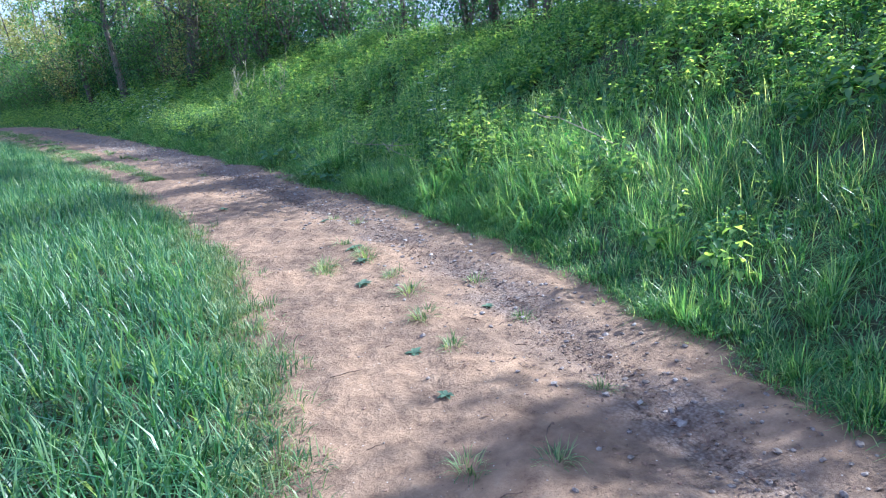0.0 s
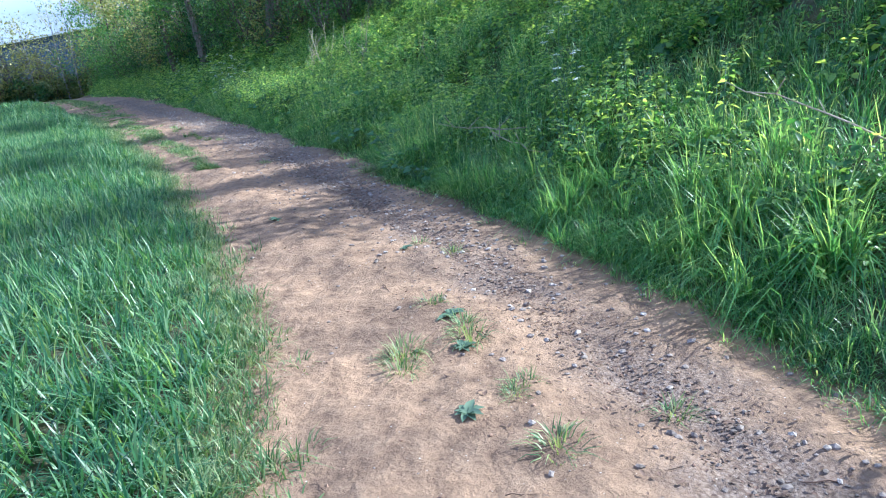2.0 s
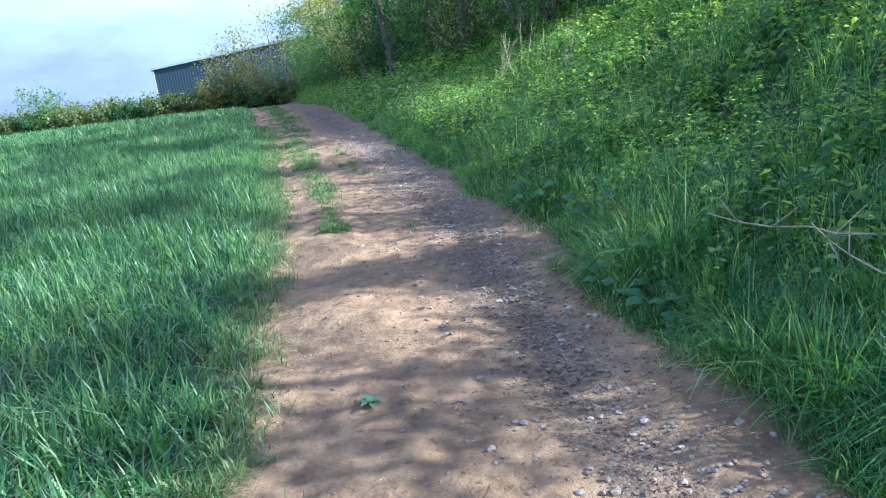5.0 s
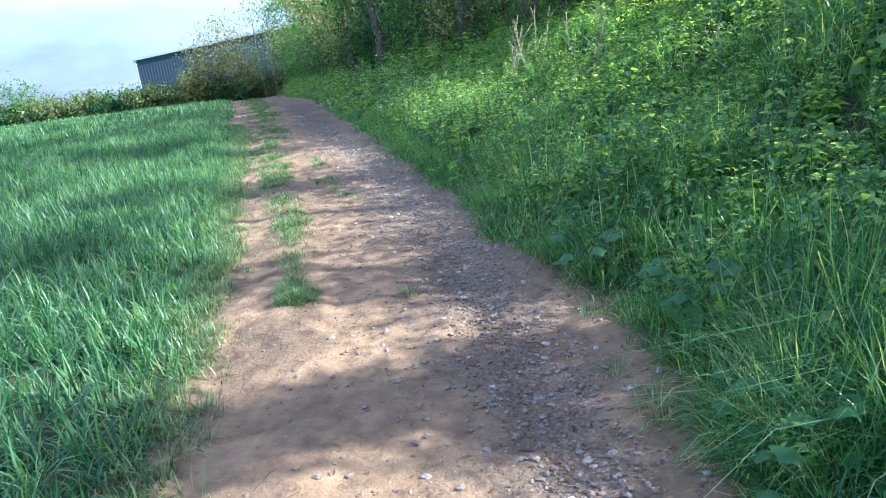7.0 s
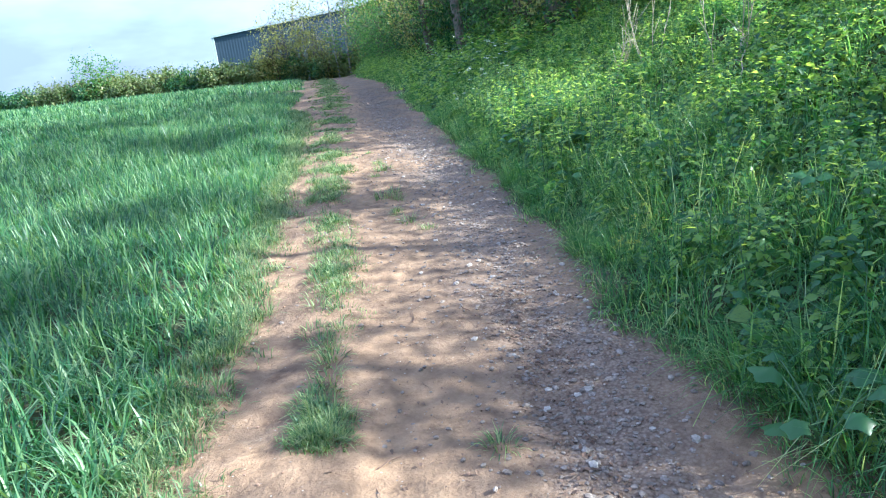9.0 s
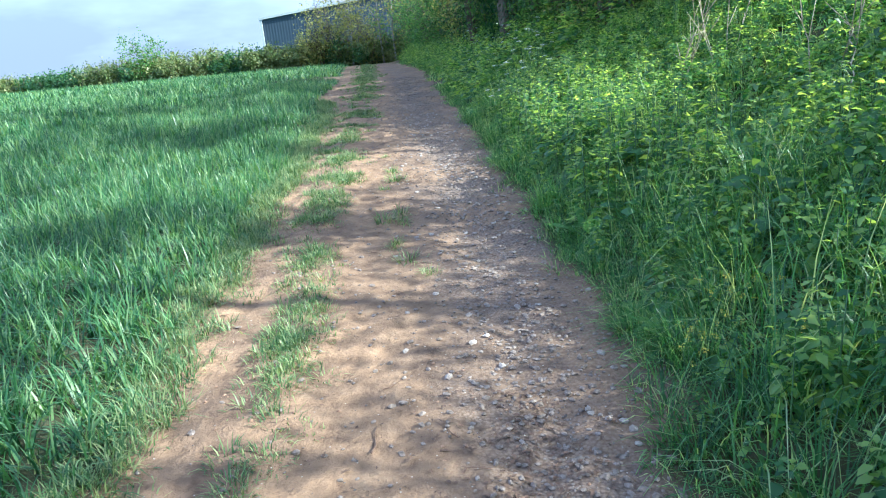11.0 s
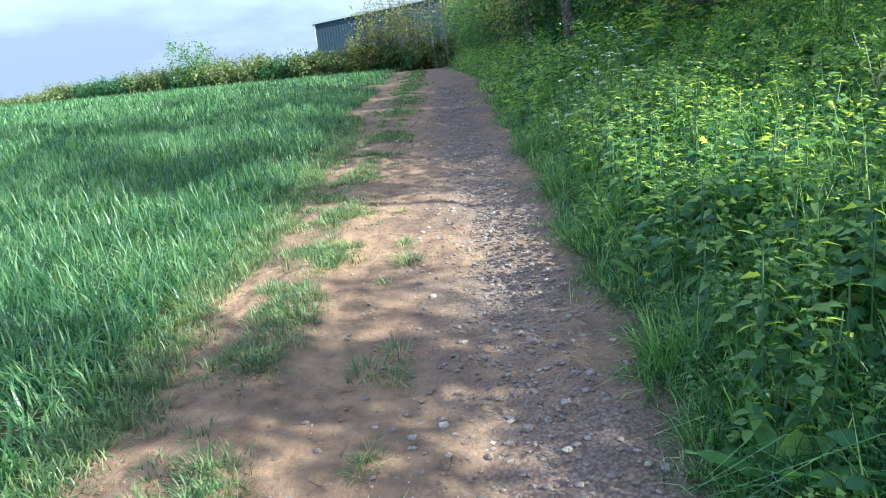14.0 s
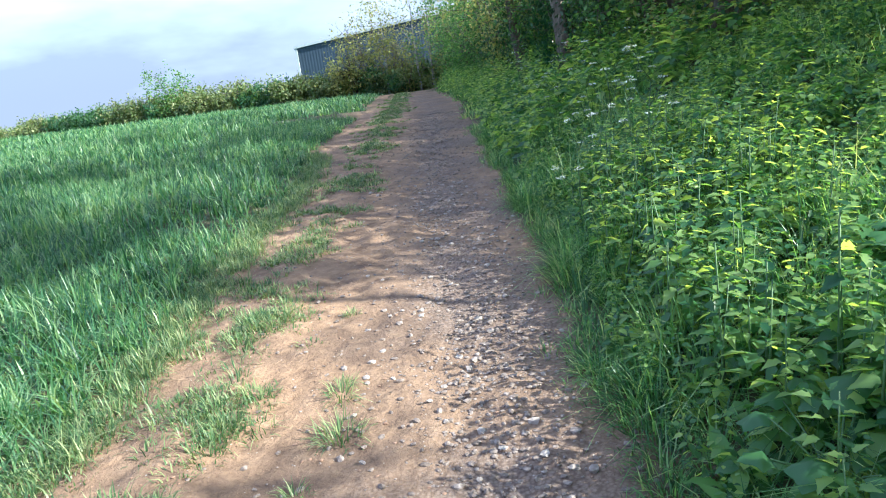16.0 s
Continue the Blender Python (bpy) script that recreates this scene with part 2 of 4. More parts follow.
M_TRIM = solid("pale_trim", [(0.3, (0.42, 0.46, 0.50)), (0.7, (0.55, 0.58, 0.62))], 3, 0.5, 0.05)
M_ROOF = solid("roof_sheet", [(0.3, (0.10, 0.12, 0.15)), (0.7, (0.15, 0.17, 0.20))], 3, 0.5, 0.05)


# ---- mesh tools ----
def raw_mesh(name, verts, loops, counts, mat, smooth=True):
    me = bpy.data.meshes.new(name)
    me.vertices.add(len(verts))
    me.vertices.foreach_set("co", np.ascontiguousarray(verts, dtype=np.float32).ravel())
    me.loops.add(len(loops))
    me.loops.foreach_set("vertex_index", np.ascontiguousarray(loops, dtype=np.int32))
    me.polygons.add(len(counts))
    starts = np.concatenate(([0], np.cumsum(counts)[:-1])).astype(np.int32)
    me.polygons.foreach_set("loop_start", starts)
    me.polygons.foreach_set("use_smooth", np.full(len(counts), smooth))
    me.update(calc_edges=True)
    me.validate()
    me.materials.append(mat)
    return me


def put_mesh(name, me, parent=None, label="", category="", group="", kind=""):
    ob = new(name, me)
    ob.parent = parent
    return tagged(ob, label, category, group, kind)


class Shape:
    """A small pattern of vertices and faces, which can be strewn many times into one mesh."""

    def __init__(self, verts, faces):
        self.v = np.array(verts, float)
        self.loops = np.array([i for f in faces for i in f])
        self.counts = np.array([len(f) for f in faces])

    def strewn(self, pos, rot, scale):
        """Vertices, loops and counts of copies at pos (n,3), turned by rot (n,3,3), scaled by scale (n,3)."""
        n, k = len(pos), len(self.v)
        v = np.einsum("nij,nkj->nki", rot, self.v[None] * scale[:, None, :]) + pos[:, None, :]
        loops = (self.loops[None] + (np.arange(n) * k)[:, None]).ravel()
        return v.reshape(-1, 3), loops, np.tile(self.counts, n)


def joined(chunks):
    vs, ls, cs, base = [], [], [], 0
    for v, l, c in chunks:
        vs.append(v), ls.append(l + base), cs.append(c)
        base += len(v)
    return np.concatenate(vs), np.concatenate(ls), np.concatenate(cs)


def turn(yaw, tilt=0.0, roll=0.0):
    """Rotation matrices: roll about y, tilt about x (leans towards -y for positive), then yaw about z."""
    yaw, tilt, roll = np.broadcast_arrays(np.asarray(yaw, float), tilt, roll)
    cz, sz, cx, sx, cy, sy = np.cos(yaw), np.sin(yaw), np.cos(tilt), np.sin(tilt), np.cos(roll), np.sin(roll)
    o, z = np.ones_like(yaw), np.zeros_like(yaw)
    rz = np.stack([np.stack([cz, -sz, z], -1), np.stack([sz, cz, z], -1), np.stack([z, z, o], -1)], -2)
    rx = np.stack([np.stack([o, z, z], -1), np.stack([z, cx, -sx], -1), np.stack([z, sx, cx], -1)], -2)
    ry = np.stack([np.stack([cy, z, sy], -1), np.stack([z, o, z], -1), np.stack([-sy, z, cy], -1)], -2)
    return rz @ rx @ ry


def blade(bend, segs=3, curl=0.0):
    """A tapered grass blade of unit height and unit width, bending towards +y."""
    v, f = [], []
    for i in range(segs):
        s = i / segs
        a = bend * s
        w = 0.5 * (1 - 0.75 * s ** 1.6)
        y, z = bend * s * s * 0.55, s * (1 - 0.28 * abs(bend) * s)
        v += [(-w, y, z), (w, y + curl * s, z)]
        if i:
            f.append((2 * i - 2, 2 * i - 1, 2 * i + 1, 2 * i))
    v.append((0, bend * 0.6 + (0.25 * bend if bend > 1 else 0), 1 - 0.30 * abs(bend) - (0.12 if bend > 1 else 0)))
    f.append((2 * segs - 2, 2 * segs - 1, 2 * segs))
    return Shape(v, f)


BLADES = [blade(0.25, 2), blade(0.6, 2), blade(1.0, 2), blade(1.45, 3)]


def leaf_shape(width=0.5, fold=0.12, droop=0.15):
    """A leaf one long along +y, folded at its midrib, drooping to its tip."""
    v = [(0, 0, 0), (-width * 0.5, 0.28, fold), (-width * 0.42, 0.62, fold - droop * 0.4), (0, 1, -droop),
         (width * 0.42, 0.62, fold - droop * 0.4), (width * 0.5, 0.28, fold), (0, 0.45, -0.02)]
    return Shape(v, [(0, 6, 1), (1, 6, 2), (2, 6, 3), (0, 5, 6), (5, 4, 6), (4, 3, 6)])


LEAF = leaf_shape()
HERB_LEAF = Shape([(0, 0, 0), (-0.27, 0.20, 0.07), (-0.29, 0.58, 0.03), (0, 1, -0.16), (0.29, 0.58, 0.03), (0.27, 0.20, 0.07)], [(0, 3, 2, 1), (0, 5, 4, 3)])
SMALL_LEAF = Shape([(0, 0, 0), (-0.3, 0.45, 0.06), (0, 1, -0.05), (0.3, 0.45, 0.06)], [(0, 3, 2, 1)])


def strew_blades(name, xy, height, width, mat, lean=0.25, parent=None, z=None, **tags):
    """Blades rooted at xy on the ground. height and width: arrays in metres."""
    n = len(xy)
    kind = rng.choice(4, n, p=[0.3, 0.33, 0.25, 0.12])
    base = ground_z(xy[:, 0], xy[:, 1]) - 0.01 if z is None else z
    pos = np.column_stack([xy, base])
    rot = turn(rng.uniform(0, 2 * np.pi, n), rng.normal(0, lean, n))
    chunks = []
    for k in range(4):
        s = kind == k
        if s.any():
            chunks.append(BLADES[k].strewn(pos[s], rot[s], np.column_stack([width[s], height[s], height[s]])))
    return put_mesh(name, raw_mesh(name, *joined(chunks), mat), parent, **tags)


def tube(points, radii, sides=7):
    """A tapered tube along points."""
    pts = np.array(points, float)
    n = len(pts)
    tang = np.gradient(pts, axis=0)
    tang /= np.linalg.norm(tang, axis=1)[:, None] + 1e-9
    ref = np.array([0.31, 0.95, 0.02])
    a = np.cross(tang, ref)
    a /= np.linalg.norm(a, axis=1)[:, None] + 1e-9
    b = np.cross(tang, a)
    ang = np.arange(sides) * 2 * np.pi / sides
    r = np.array(radii)[:, None, None]
    v = pts[:, None] + r * (np.cos(ang)[None, :, None] * a[:, None] + np.sin(ang)[None, :, None] * b[:, None])
    i = (np.arange(n - 1) * sides)[:, None]
    j = np.arange(sides)[None]
    k = (j + 1) % sides
    quads = np.stack([i + j, i + k, i + sides + k, i + sides + j], -1).reshape(-1)
    cap = np.arange(sides) + (n - 1) * sides
    return v.reshape(-1, 3), np.concatenate([quads, cap, np.arange(sides)[::-1]]), np.concatenate([np.full((n - 1) * sides, 4), [sides, sides]])


# ---- the lie of the land ----
LEFT_Y = [-30, -12, -7, -2.5, -1.4, -0.3, 0.6, 1.6, 2.8, 3.6, 4.9, 6.4, 7.2, 8.2, 9.5, 10.8, 13, 14.1, 15.3, 17, 20.3, 22.4, 24, 30, 36, 56]
LEFT_X = [-7.5, -3.5, -2.0, -0.86, -0.74, -0.58, -0.47, -0.5, -0.5, -0.6, -0.68, -0.75, -0.9, -0.96, -1.14, -1.36, -1.74, -1.88, -2.0, -2.36, -2.8, -3.25, -3.7, -4.5, -5.6, -9.5]
RIGHT_Y = [-30, -12, -7, -4.3, -2.3, -1.2, 0.1, 1.2, 2.7, 4, 5.2, 6.9, 7.6, 8.2, 9.7, 10.8, 11.6, 13, 15, 16.5, 18, 21.7, 23.4, 28, 34.6, 56]
RIGHT_X = [-4, -0.8, 0.5, 1.36, 1.74, 1.95, 1.98, 2.02, 1.94, 1.7, 1.84, 1.8, 1.62, 1.42, 1.42, 1.28, 1.16, 0.96, 0.72, 0.58, 0.34, -0.2, -0.45, -1.1, -1.95, -6.0]


def left_edge(y):
    return np.interp(y, LEFT_Y, LEFT_X) + 0.04 * np.sin(y * 2.3) + 0.03 * np.sin(y * 5.9 + 1)


def right_edge(y):
    return np.interp(y, RIGHT_Y, RIGHT_X) + 0.03 * np.sin(y * 1.9 + 2) + 0.03 * np.sin(y * 5.1)


def waves(x, y, f, seed):
    """A cheap smooth field of about -1 to 1, with features about 1/f metres wide."""
    g = np.random.default_rng(seed)
    out = np.zeros(np.broadcast(x, y).shape)
    for _ in range(6):
        a, p, s = g.uniform(0, 2 * np.pi), g.uniform(0, 6.28), g.uniform(0.6, 1.6)
        out += np.sin(2 * np.pi * f * s * (x * np.cos(a) + y * np.sin(a)) + p)
    return out / 3.2


def ground_z(x, y):
    x, y = np.asarray(x, float), np.asarray(y, float)
    u = x - right_edge(y)
    v = left_edge(y) - x
    bank = np.where(u > 0, BANK_SLOPE * (np.sqrt(u * u + 0.09) - 0.3), 0)
    bank = np.minimum(bank, BANK_TOP + 0.05 * np.maximum(u - 6, 0))
    bank = bank + np.clip(u, 0, 1.5) * 0.10 * waves(x, y, 0.35, 1)
    track = 0.018 * waves(x, y, 0.8, 2) + 0.010 * waves(x, y, 2.5, 3) + 0.007 * waves(x, y, 5.0, 4)
    track = track + 0.03 * np.exp(-((x - strip_line(y)) / 0.25) ** 2) - 0.03 * np.exp(-((x - gravel_line(y)) / 0.2) ** 2)
    field = np.clip(v, 0, 1) * (0.04 + 0.04 * waves(x, y, 0.12, 5))
    fall = 0.05 * np.clip(np.hypot(x, y) - 72, 0, None)
    dip = -fall - 0.8 * np.clip((y - 24) / 32, 0, 1) ** 1.5 - 0.05 * np.clip(y - 56, 0, 40)
    return dip + bank + field + track * np.clip(1 - np.abs(np.clip(u, 0, 1)), 0.4, 1)


BANK_SLOPE, BANK_TOP = 0.42, 2.3


GRAVEL_Y = [-12, -4.2, -2.7, -1.5, 2.1, 3.1, 5.5, 7.9, 9.1, 10.6, 14.2, 15, 16.6, 19.8, 34, 60]
GRAVEL_X = [-1.4, 0.74, 1.0, 1.25, 1.30, 1.18, 1.10, 0.9, 0.82, 0.6, 0.17, 0.02, -0.25, -0.86, -3.0, -8.0]
STRIP_Y = [-12, -4, -2.4, -1.4, 0, 3, 7.4, 8, 9.4, 10.7, 12.1, 13.9, 15.1, 16.3, 18.5, 21.5, 26, 34, 56]
STRIP_X = [-2.2, 0.0, 0.4, 0.6, 0.72, 0.3, -0.2, -0.24, -0.43, -0.64, -0.88, -1.12, -1.32, -1.5, -1.85, -2.2, -2.85, -4.2, -8]


def gravel_line(y):
    return np.interp(y, GRAVEL_Y, GRAVEL_X)


def strip_line(y):
    return np.interp(y, STRIP_Y, STRIP_X)


def build_ground():
    xs = np.unique(np.round(np.concatenate([
        -np.geomspace(5, 1500, 26), np.arange(-5, -2.6, 0.15), np.arange(-2.6, 2.4, 0.06), np.arange(2.4, 9, 0.2), np.geomspace(9, 1500, 24)]), 3))
    ys = np.unique(np.round(np.concatenate([
        -np.geomspace(9, 1500, 22), np.arange(-9, 22, 0.075), np.arange(22, 60, 0.4), np.geomspace(60, 1500, 24)]), 3))
    gx, gy = np.meshgrid(xs, ys)
    gz = ground_z(gx, gy)
    nx, ny = len(xs), len(ys)
    idx = np.arange(nx * ny).reshape(ny, nx)
    quads = np.stack([idx[:-1, :-1], idx[:-1, 1:], idx[1:, 1:], idx[1:, :-1]], -1).reshape(-1)
    me = raw_mesh("ground", np.column_stack([gx.ravel(), gy.ravel(), gz.ravel()]), quads, np.full((nx - 1) * (ny - 1), 4), M_GROUND)
    u = (gx - right_edge(gy)).ravel()
    v = (left_edge(gy) - gx).ravel()
    wob = waves(gx, gy, 1.2, 11).ravel() * 0.12
    edge = np.clip((np.maximum(u, v) + wob + 0.02) / 0.18, 0, 1)
    off = (gx - gravel_line(gy)).ravel() + wob
    reach = 0.26 + np.where(off > 0, 1.1, 0.12) * np.clip((gy.ravel() - 5) / 5, 0, 1)
    strip = np.exp(-(off / reach) ** 2) * 0.85 * np.clip(0.7 + waves(gx, gy, 0.5, 12).ravel() * 0.4, 0.3, 1)
    for name, data in (("litter", edge), ("gravel", np.clip(strip * 1.1, 0, 1) * (1 - edge)), ("sward", np.clip((v - 2.5) / 4, 0, 1) + np.clip((u - 12) / 10, 0, 1))):
        me.attributes.new(name, "FLOAT", "POINT").data.foreach_set("value", np.clip(data, 0, 1).astype(np.float32))
    return put_mesh("ground", me, label="red-brown earth track between crop field and grassy bank", category="ground", kind="structure")


build_ground()


# ---- woody plants ----
def tree(x, y, height, radius, crown_r, leaves, lean=(0, 0), name="tree", label="", mat=None, bark=None, leaf=0.085, bare=0.35, limbs=9, clump=0.5, seed=0, crown_low=0.35):
    """A tapered, bent trunk with limbs and twigs, and a crown of small leaves in uneven clumps."""
    g = np.random.default_rng(seed)
    z0 = float(ground_z(x, y))
    top = new(name)
    top.location = (x, y, z0)
    tagged(top, label, "tree" if "tree" in name or "birch" in name else "shrub", "trees of the wood edge" if name == "tree" else "")
    s = np.linspace(0, 1, 9)
    trunk = np.column_stack([lean[0] * s ** 1.3 * height + 0.12 * radius * 8 * np.sin(s * 7 + seed), lean[1] * s ** 1.3 * height + 0.1 * radius * 8 * np.sin(s * 5 + seed * 2), s * height - 0.25 * (1 - s)])
    wood = [tube(trunk, radius * (1.25 - 1.1 * s) * (1 + 0.35 * np.exp(-s * 14)))]
    ends = []
    for _ in range(limbs):
        t = g.uniform(crown_low, 0.97)
        p = np.array([np.interp(t, s, trunk[:, k]) for k in range(3)])
        a, up = g.uniform(0, 6.28), g.uniform(0.15, 0.9)
        ln = crown_r * g.uniform(0.55, 1.1) * (1.15 - 0.5 * t)
        way = np.array([np.cos(a), np.sin(a), up])
        k = np.linspace(0, 1, 5)[:, None]
        limb = p + way * ln * k + np.array([0, 0, -0.12 * ln]) * k ** 2 + g.normal(0, 0.04 * ln, (5, 3)) * k
        wood.append(tube(limb, radius * 0.42 * (1.1 - t * 0.6) * (1 - 0.85 * k[:, 0]), 5))
        for _ in range(4):
            q = g.uniform(0.35, 1)
            c = np.array([np.interp(q, k[:, 0], limb[:, m]) for m in range(3)])
            w2 = g.normal(0, 1, 3) * 0.5 + way * 0.6
            e = c + w2 * ln * 0.38
            wood.append(tube(np.linspace(c, e, 3) + g.normal(0, 0.02, (3, 3)), np.array([0.16, 0.1, 0.04]) * radius * 0.8, 4))
            ends += [e, (c + e) / 2]
    put_mesh("trunk", raw_mesh("trunk", *joined(wood), bark or M_BARK), top)
    if leaves:
        ends = np.array(ends)
        pick = ends[g.integers(0, len(ends), leaves)]
        pos = pick + g.normal(0, clump, (leaves, 3)) * np.array([1, 1, 0.8]) * crown_r * 0.28
        rot = turn(g.uniform(0, 6.28, leaves), g.normal(0.3, 0.7, leaves), g.normal(0, 0.6, leaves))
        sz = leaf * g.uniform(0.6, 1.3, leaves)
        put_mesh("crown", raw_mesh("crown", *SMALL_LEAF.strewn(pos, rot, np.repeat(sz[:, None], 3, 1)), mat or M_TREE), top)
    return top


def shrub(x, y, height, width, leaves, mat, name="bush", label="", seed=0, leaf=0.07, category="shrub", stems=7, group="", bark=None):
    """Many stems from one foot, with leaves in clumps to the ground."""
    g = np.random.default_rng(seed)
    top = new(name)
    top.location = (x, y, float(ground_z(x, y)))
    tagged(top, label, category, group)
    wood, ends = [], []
    for _ in range(stems):
        a, out = g.uniform(0, 6.28), g.uniform(0.1, 0.5) * width
        k = np.linspace(0, 1, 5)[:, None]
        e = np.array([np.cos(a) * out, np.sin(a) * out, height * g.uniform(0.6, 0.95)])
        line = e * k * np.array([1, 1, 1]) + g.normal(0, 0.04 * height, (5, 3)) * k - np.array([0, 0, 0.1]) * (1 - k)
        wood.append(tube(line, 0.018 * height ** 0.7 * (1.1 - k[:, 0]), 5))
        for q in g.uniform(0.12, 1, 10):
            c = np.array([np.interp(q, k[:, 0], line[:, m]) for m in range(3)])
            ends.append(c + g.normal(0, 1, 3) * np.array([0.20 * width, 0.20 * width, 0.08 * height]))
            wood.append(tube(np.linspace(c, ends[-1], 3), np.array([0.006, 0.004, 0.002]) * height ** 0.7, 3))
    put_mesh("stem", raw_mesh("stem", *joined(wood), bark or M_BARK), top)
    ends = np.array(ends)
    pos = ends[g.integers(0, len(ends), leaves)] + g.normal(0, 0.085 * (width + height) / 2, (leaves, 3))
    pos[:, 2] = np.abs(pos[:, 2])
    rot = turn(g.uniform(0, 6.28, leaves), g.normal(0.3, 0.7, leaves), g.normal(0, 0.6, leaves))
    sz = leaf * g.uniform(0.6, 1.3, leaves)
    put_mesh("foliage", raw_mesh("foliage", *SMALL_LEAF.strewn(pos, rot, np.repeat(sz[:, None], 3, 1)), mat), top)
    return top


def wood_u(y):
    return float(np.interp(y, [-10, 15, 22, 30, 60], [5.6, 5.6, 3.6, 2.4, 1.6]))


def open_above(y):
    """Openings in the wood edge, through which the low sun reaches the track."""
    return -3.1 < y < -0.1 or 10.6 < y < 13.7


def open_below(y):
    """Stretches where the undergrowth is low, so that the sun reaches the bank under the crowns."""
    return -2.2 < y < 0.6 or 9.9 < y < 17.5


def build_wood():
    g = np.random.default_rng(21)
    y, i = -15.0, 0
    while y < 62:
        if not open_above(y):
            x = float(right_edge(y)) + wood_u(y) + g.uniform(0.2, 2.0)
            near = y < 30
            tree(x, y, g.uniform(6.5, 9.5) + (1.2 if 14 < y < 24 else 0), g.uniform(0.05, 0.095), g.uniform(2.0, 2.9), (4800 if y < -3.4 else 4600 if y < 3.4 else 8200 if y < 9.8 else 5200) if near else 2600, (g.uniform(-0.08, 0.04), g.uniform(-0.05, 0.05)),
                 label="tall broadleaved tree at the wood edge in fresh spring leaf", seed=i + 3, leaf=0.13 if near else 0.16, clump=0.30 if near else 0.5, mat=M_SPRING if g.random() < 0.3 else M_TREE, crown_low=0.2 if not open_below(y) else 0.32 if y > 13 else 0.5)
        y += g.uniform(2.2, 3.2)
        i += 1
    y = -14.0
    while y < 62:
        x = float(right_edge(y)) + wood_u(y) + g.uniform(-0.3, 1.2)
        low = open_below(y)
        shrub(x, y, g.uniform(0.7, 1.1) if low else g.uniform(2.4, 3.3) if 0.4 < y < 9.9 else g.uniform(1.8, 2.5) * (1.0 if y < 17 else 1.5), g.uniform(1.3, 2.4) * (1.1 if y < 17 else 1.3), 700 if low else 3000, M_SHRUB if g.random() < 0.5 else M_TREE,
              label="low sunlit bramble bush at the top of the bank" if low else "leafy dark-green undergrowth bush at the top of the bank", seed=i + 90, leaf=0.085 if y < 30 else 0.12, group="bushes along the wood edge")
        y += g.uniform(1.3, 2.1)
        i += 1
    for k in range(20):
        y = 16.5 + 1.6 * k + g.uniform(-0.5, 0.5)
        shrub(float(right_edge(y)) + wood_u(y) + g.uniform(-0.2, 1.2), y, g.uniform(3.0, 4.8), g.uniform(2.2, 3.2), 2600, M_SPRING if g.random() < 0.35 else M_TREE if g.random() < 0.5 else M_SHRUB,
              label="tall bushy hazel in fresh leaf at the wood edge", seed=k + 450, leaf=0.11, group="tall bushes along the wood edge", name="hazel_bush", stems=9)
    for k in range(30):
        y = -14 + 1.5 * k + g.uniform(-0.5, 0.5)
        shrub(float(right_edge(y)) + wood_u(y) + g.uniform(2.2, 4.2), y, g.uniform(1.8, 2.6), g.uniform(2.2, 3.0), 2000, M_SHRUB, label="shady thicket bush behind the wood edge", seed=k + 400, leaf=0.11, group="thickets behind the wood edge", name="thicket")
    for k in range(13):
        y = 22 + 3 * k + g.uniform(-1, 1)
        shrub(float(right_edge(y)) + g.uniform(6, 9), y, g.uniform(4, 7), g.uniform(3, 5), 1800, M_SHRUB, label="tall dark thicket deep in the wood", seed=k + 300, leaf=0.2, group="thickets behind the wood edge", name="thicket")
    tree(3.4, 21.5, 8.5, 0.20, 2.6, 1500, (0.01, 0.02), label="dark-barked old tree with bare twiggy lower branches", seed=61, mat=M_SPRING, limbs=16, crown_low=0.18, name="old_tree")
    for k, (x, y, h) in enumerate([(1.0, 25.5, 6.5), (0.1, 31, 6.0), (4.6, 24, 5.5)]):
        top = tree(x, y, h, 0.13, 1.6, 900, (0, 0), label="tree with its trunk wrapped in dark ivy", seed=70 + k, name="ivy_tree", limbs=8, crown_low=0.5)
        n = 2600
        hz = g.uniform(0, h * 0.75, n)
        ang = g.uniform(0, 6.28, n)
        r = np.abs(g.normal(0.32, 0.13, n)) * (1.1 - 0.4 * hz / h)
        put_mesh("ivy", raw_mesh("ivy", *SMALL_LEAF.strewn(np.column_stack([r * np.cos(ang), r * np.sin(ang), hz]), turn(ang, g.normal(0.9, 0.5, n), g.normal(0, 0.4, n)),
                 np.repeat(g.uniform(0.06, 0.11, n)[:, None], 3, 1)), M_IVY), top, "dark glossy ivy cover")


build_wood()


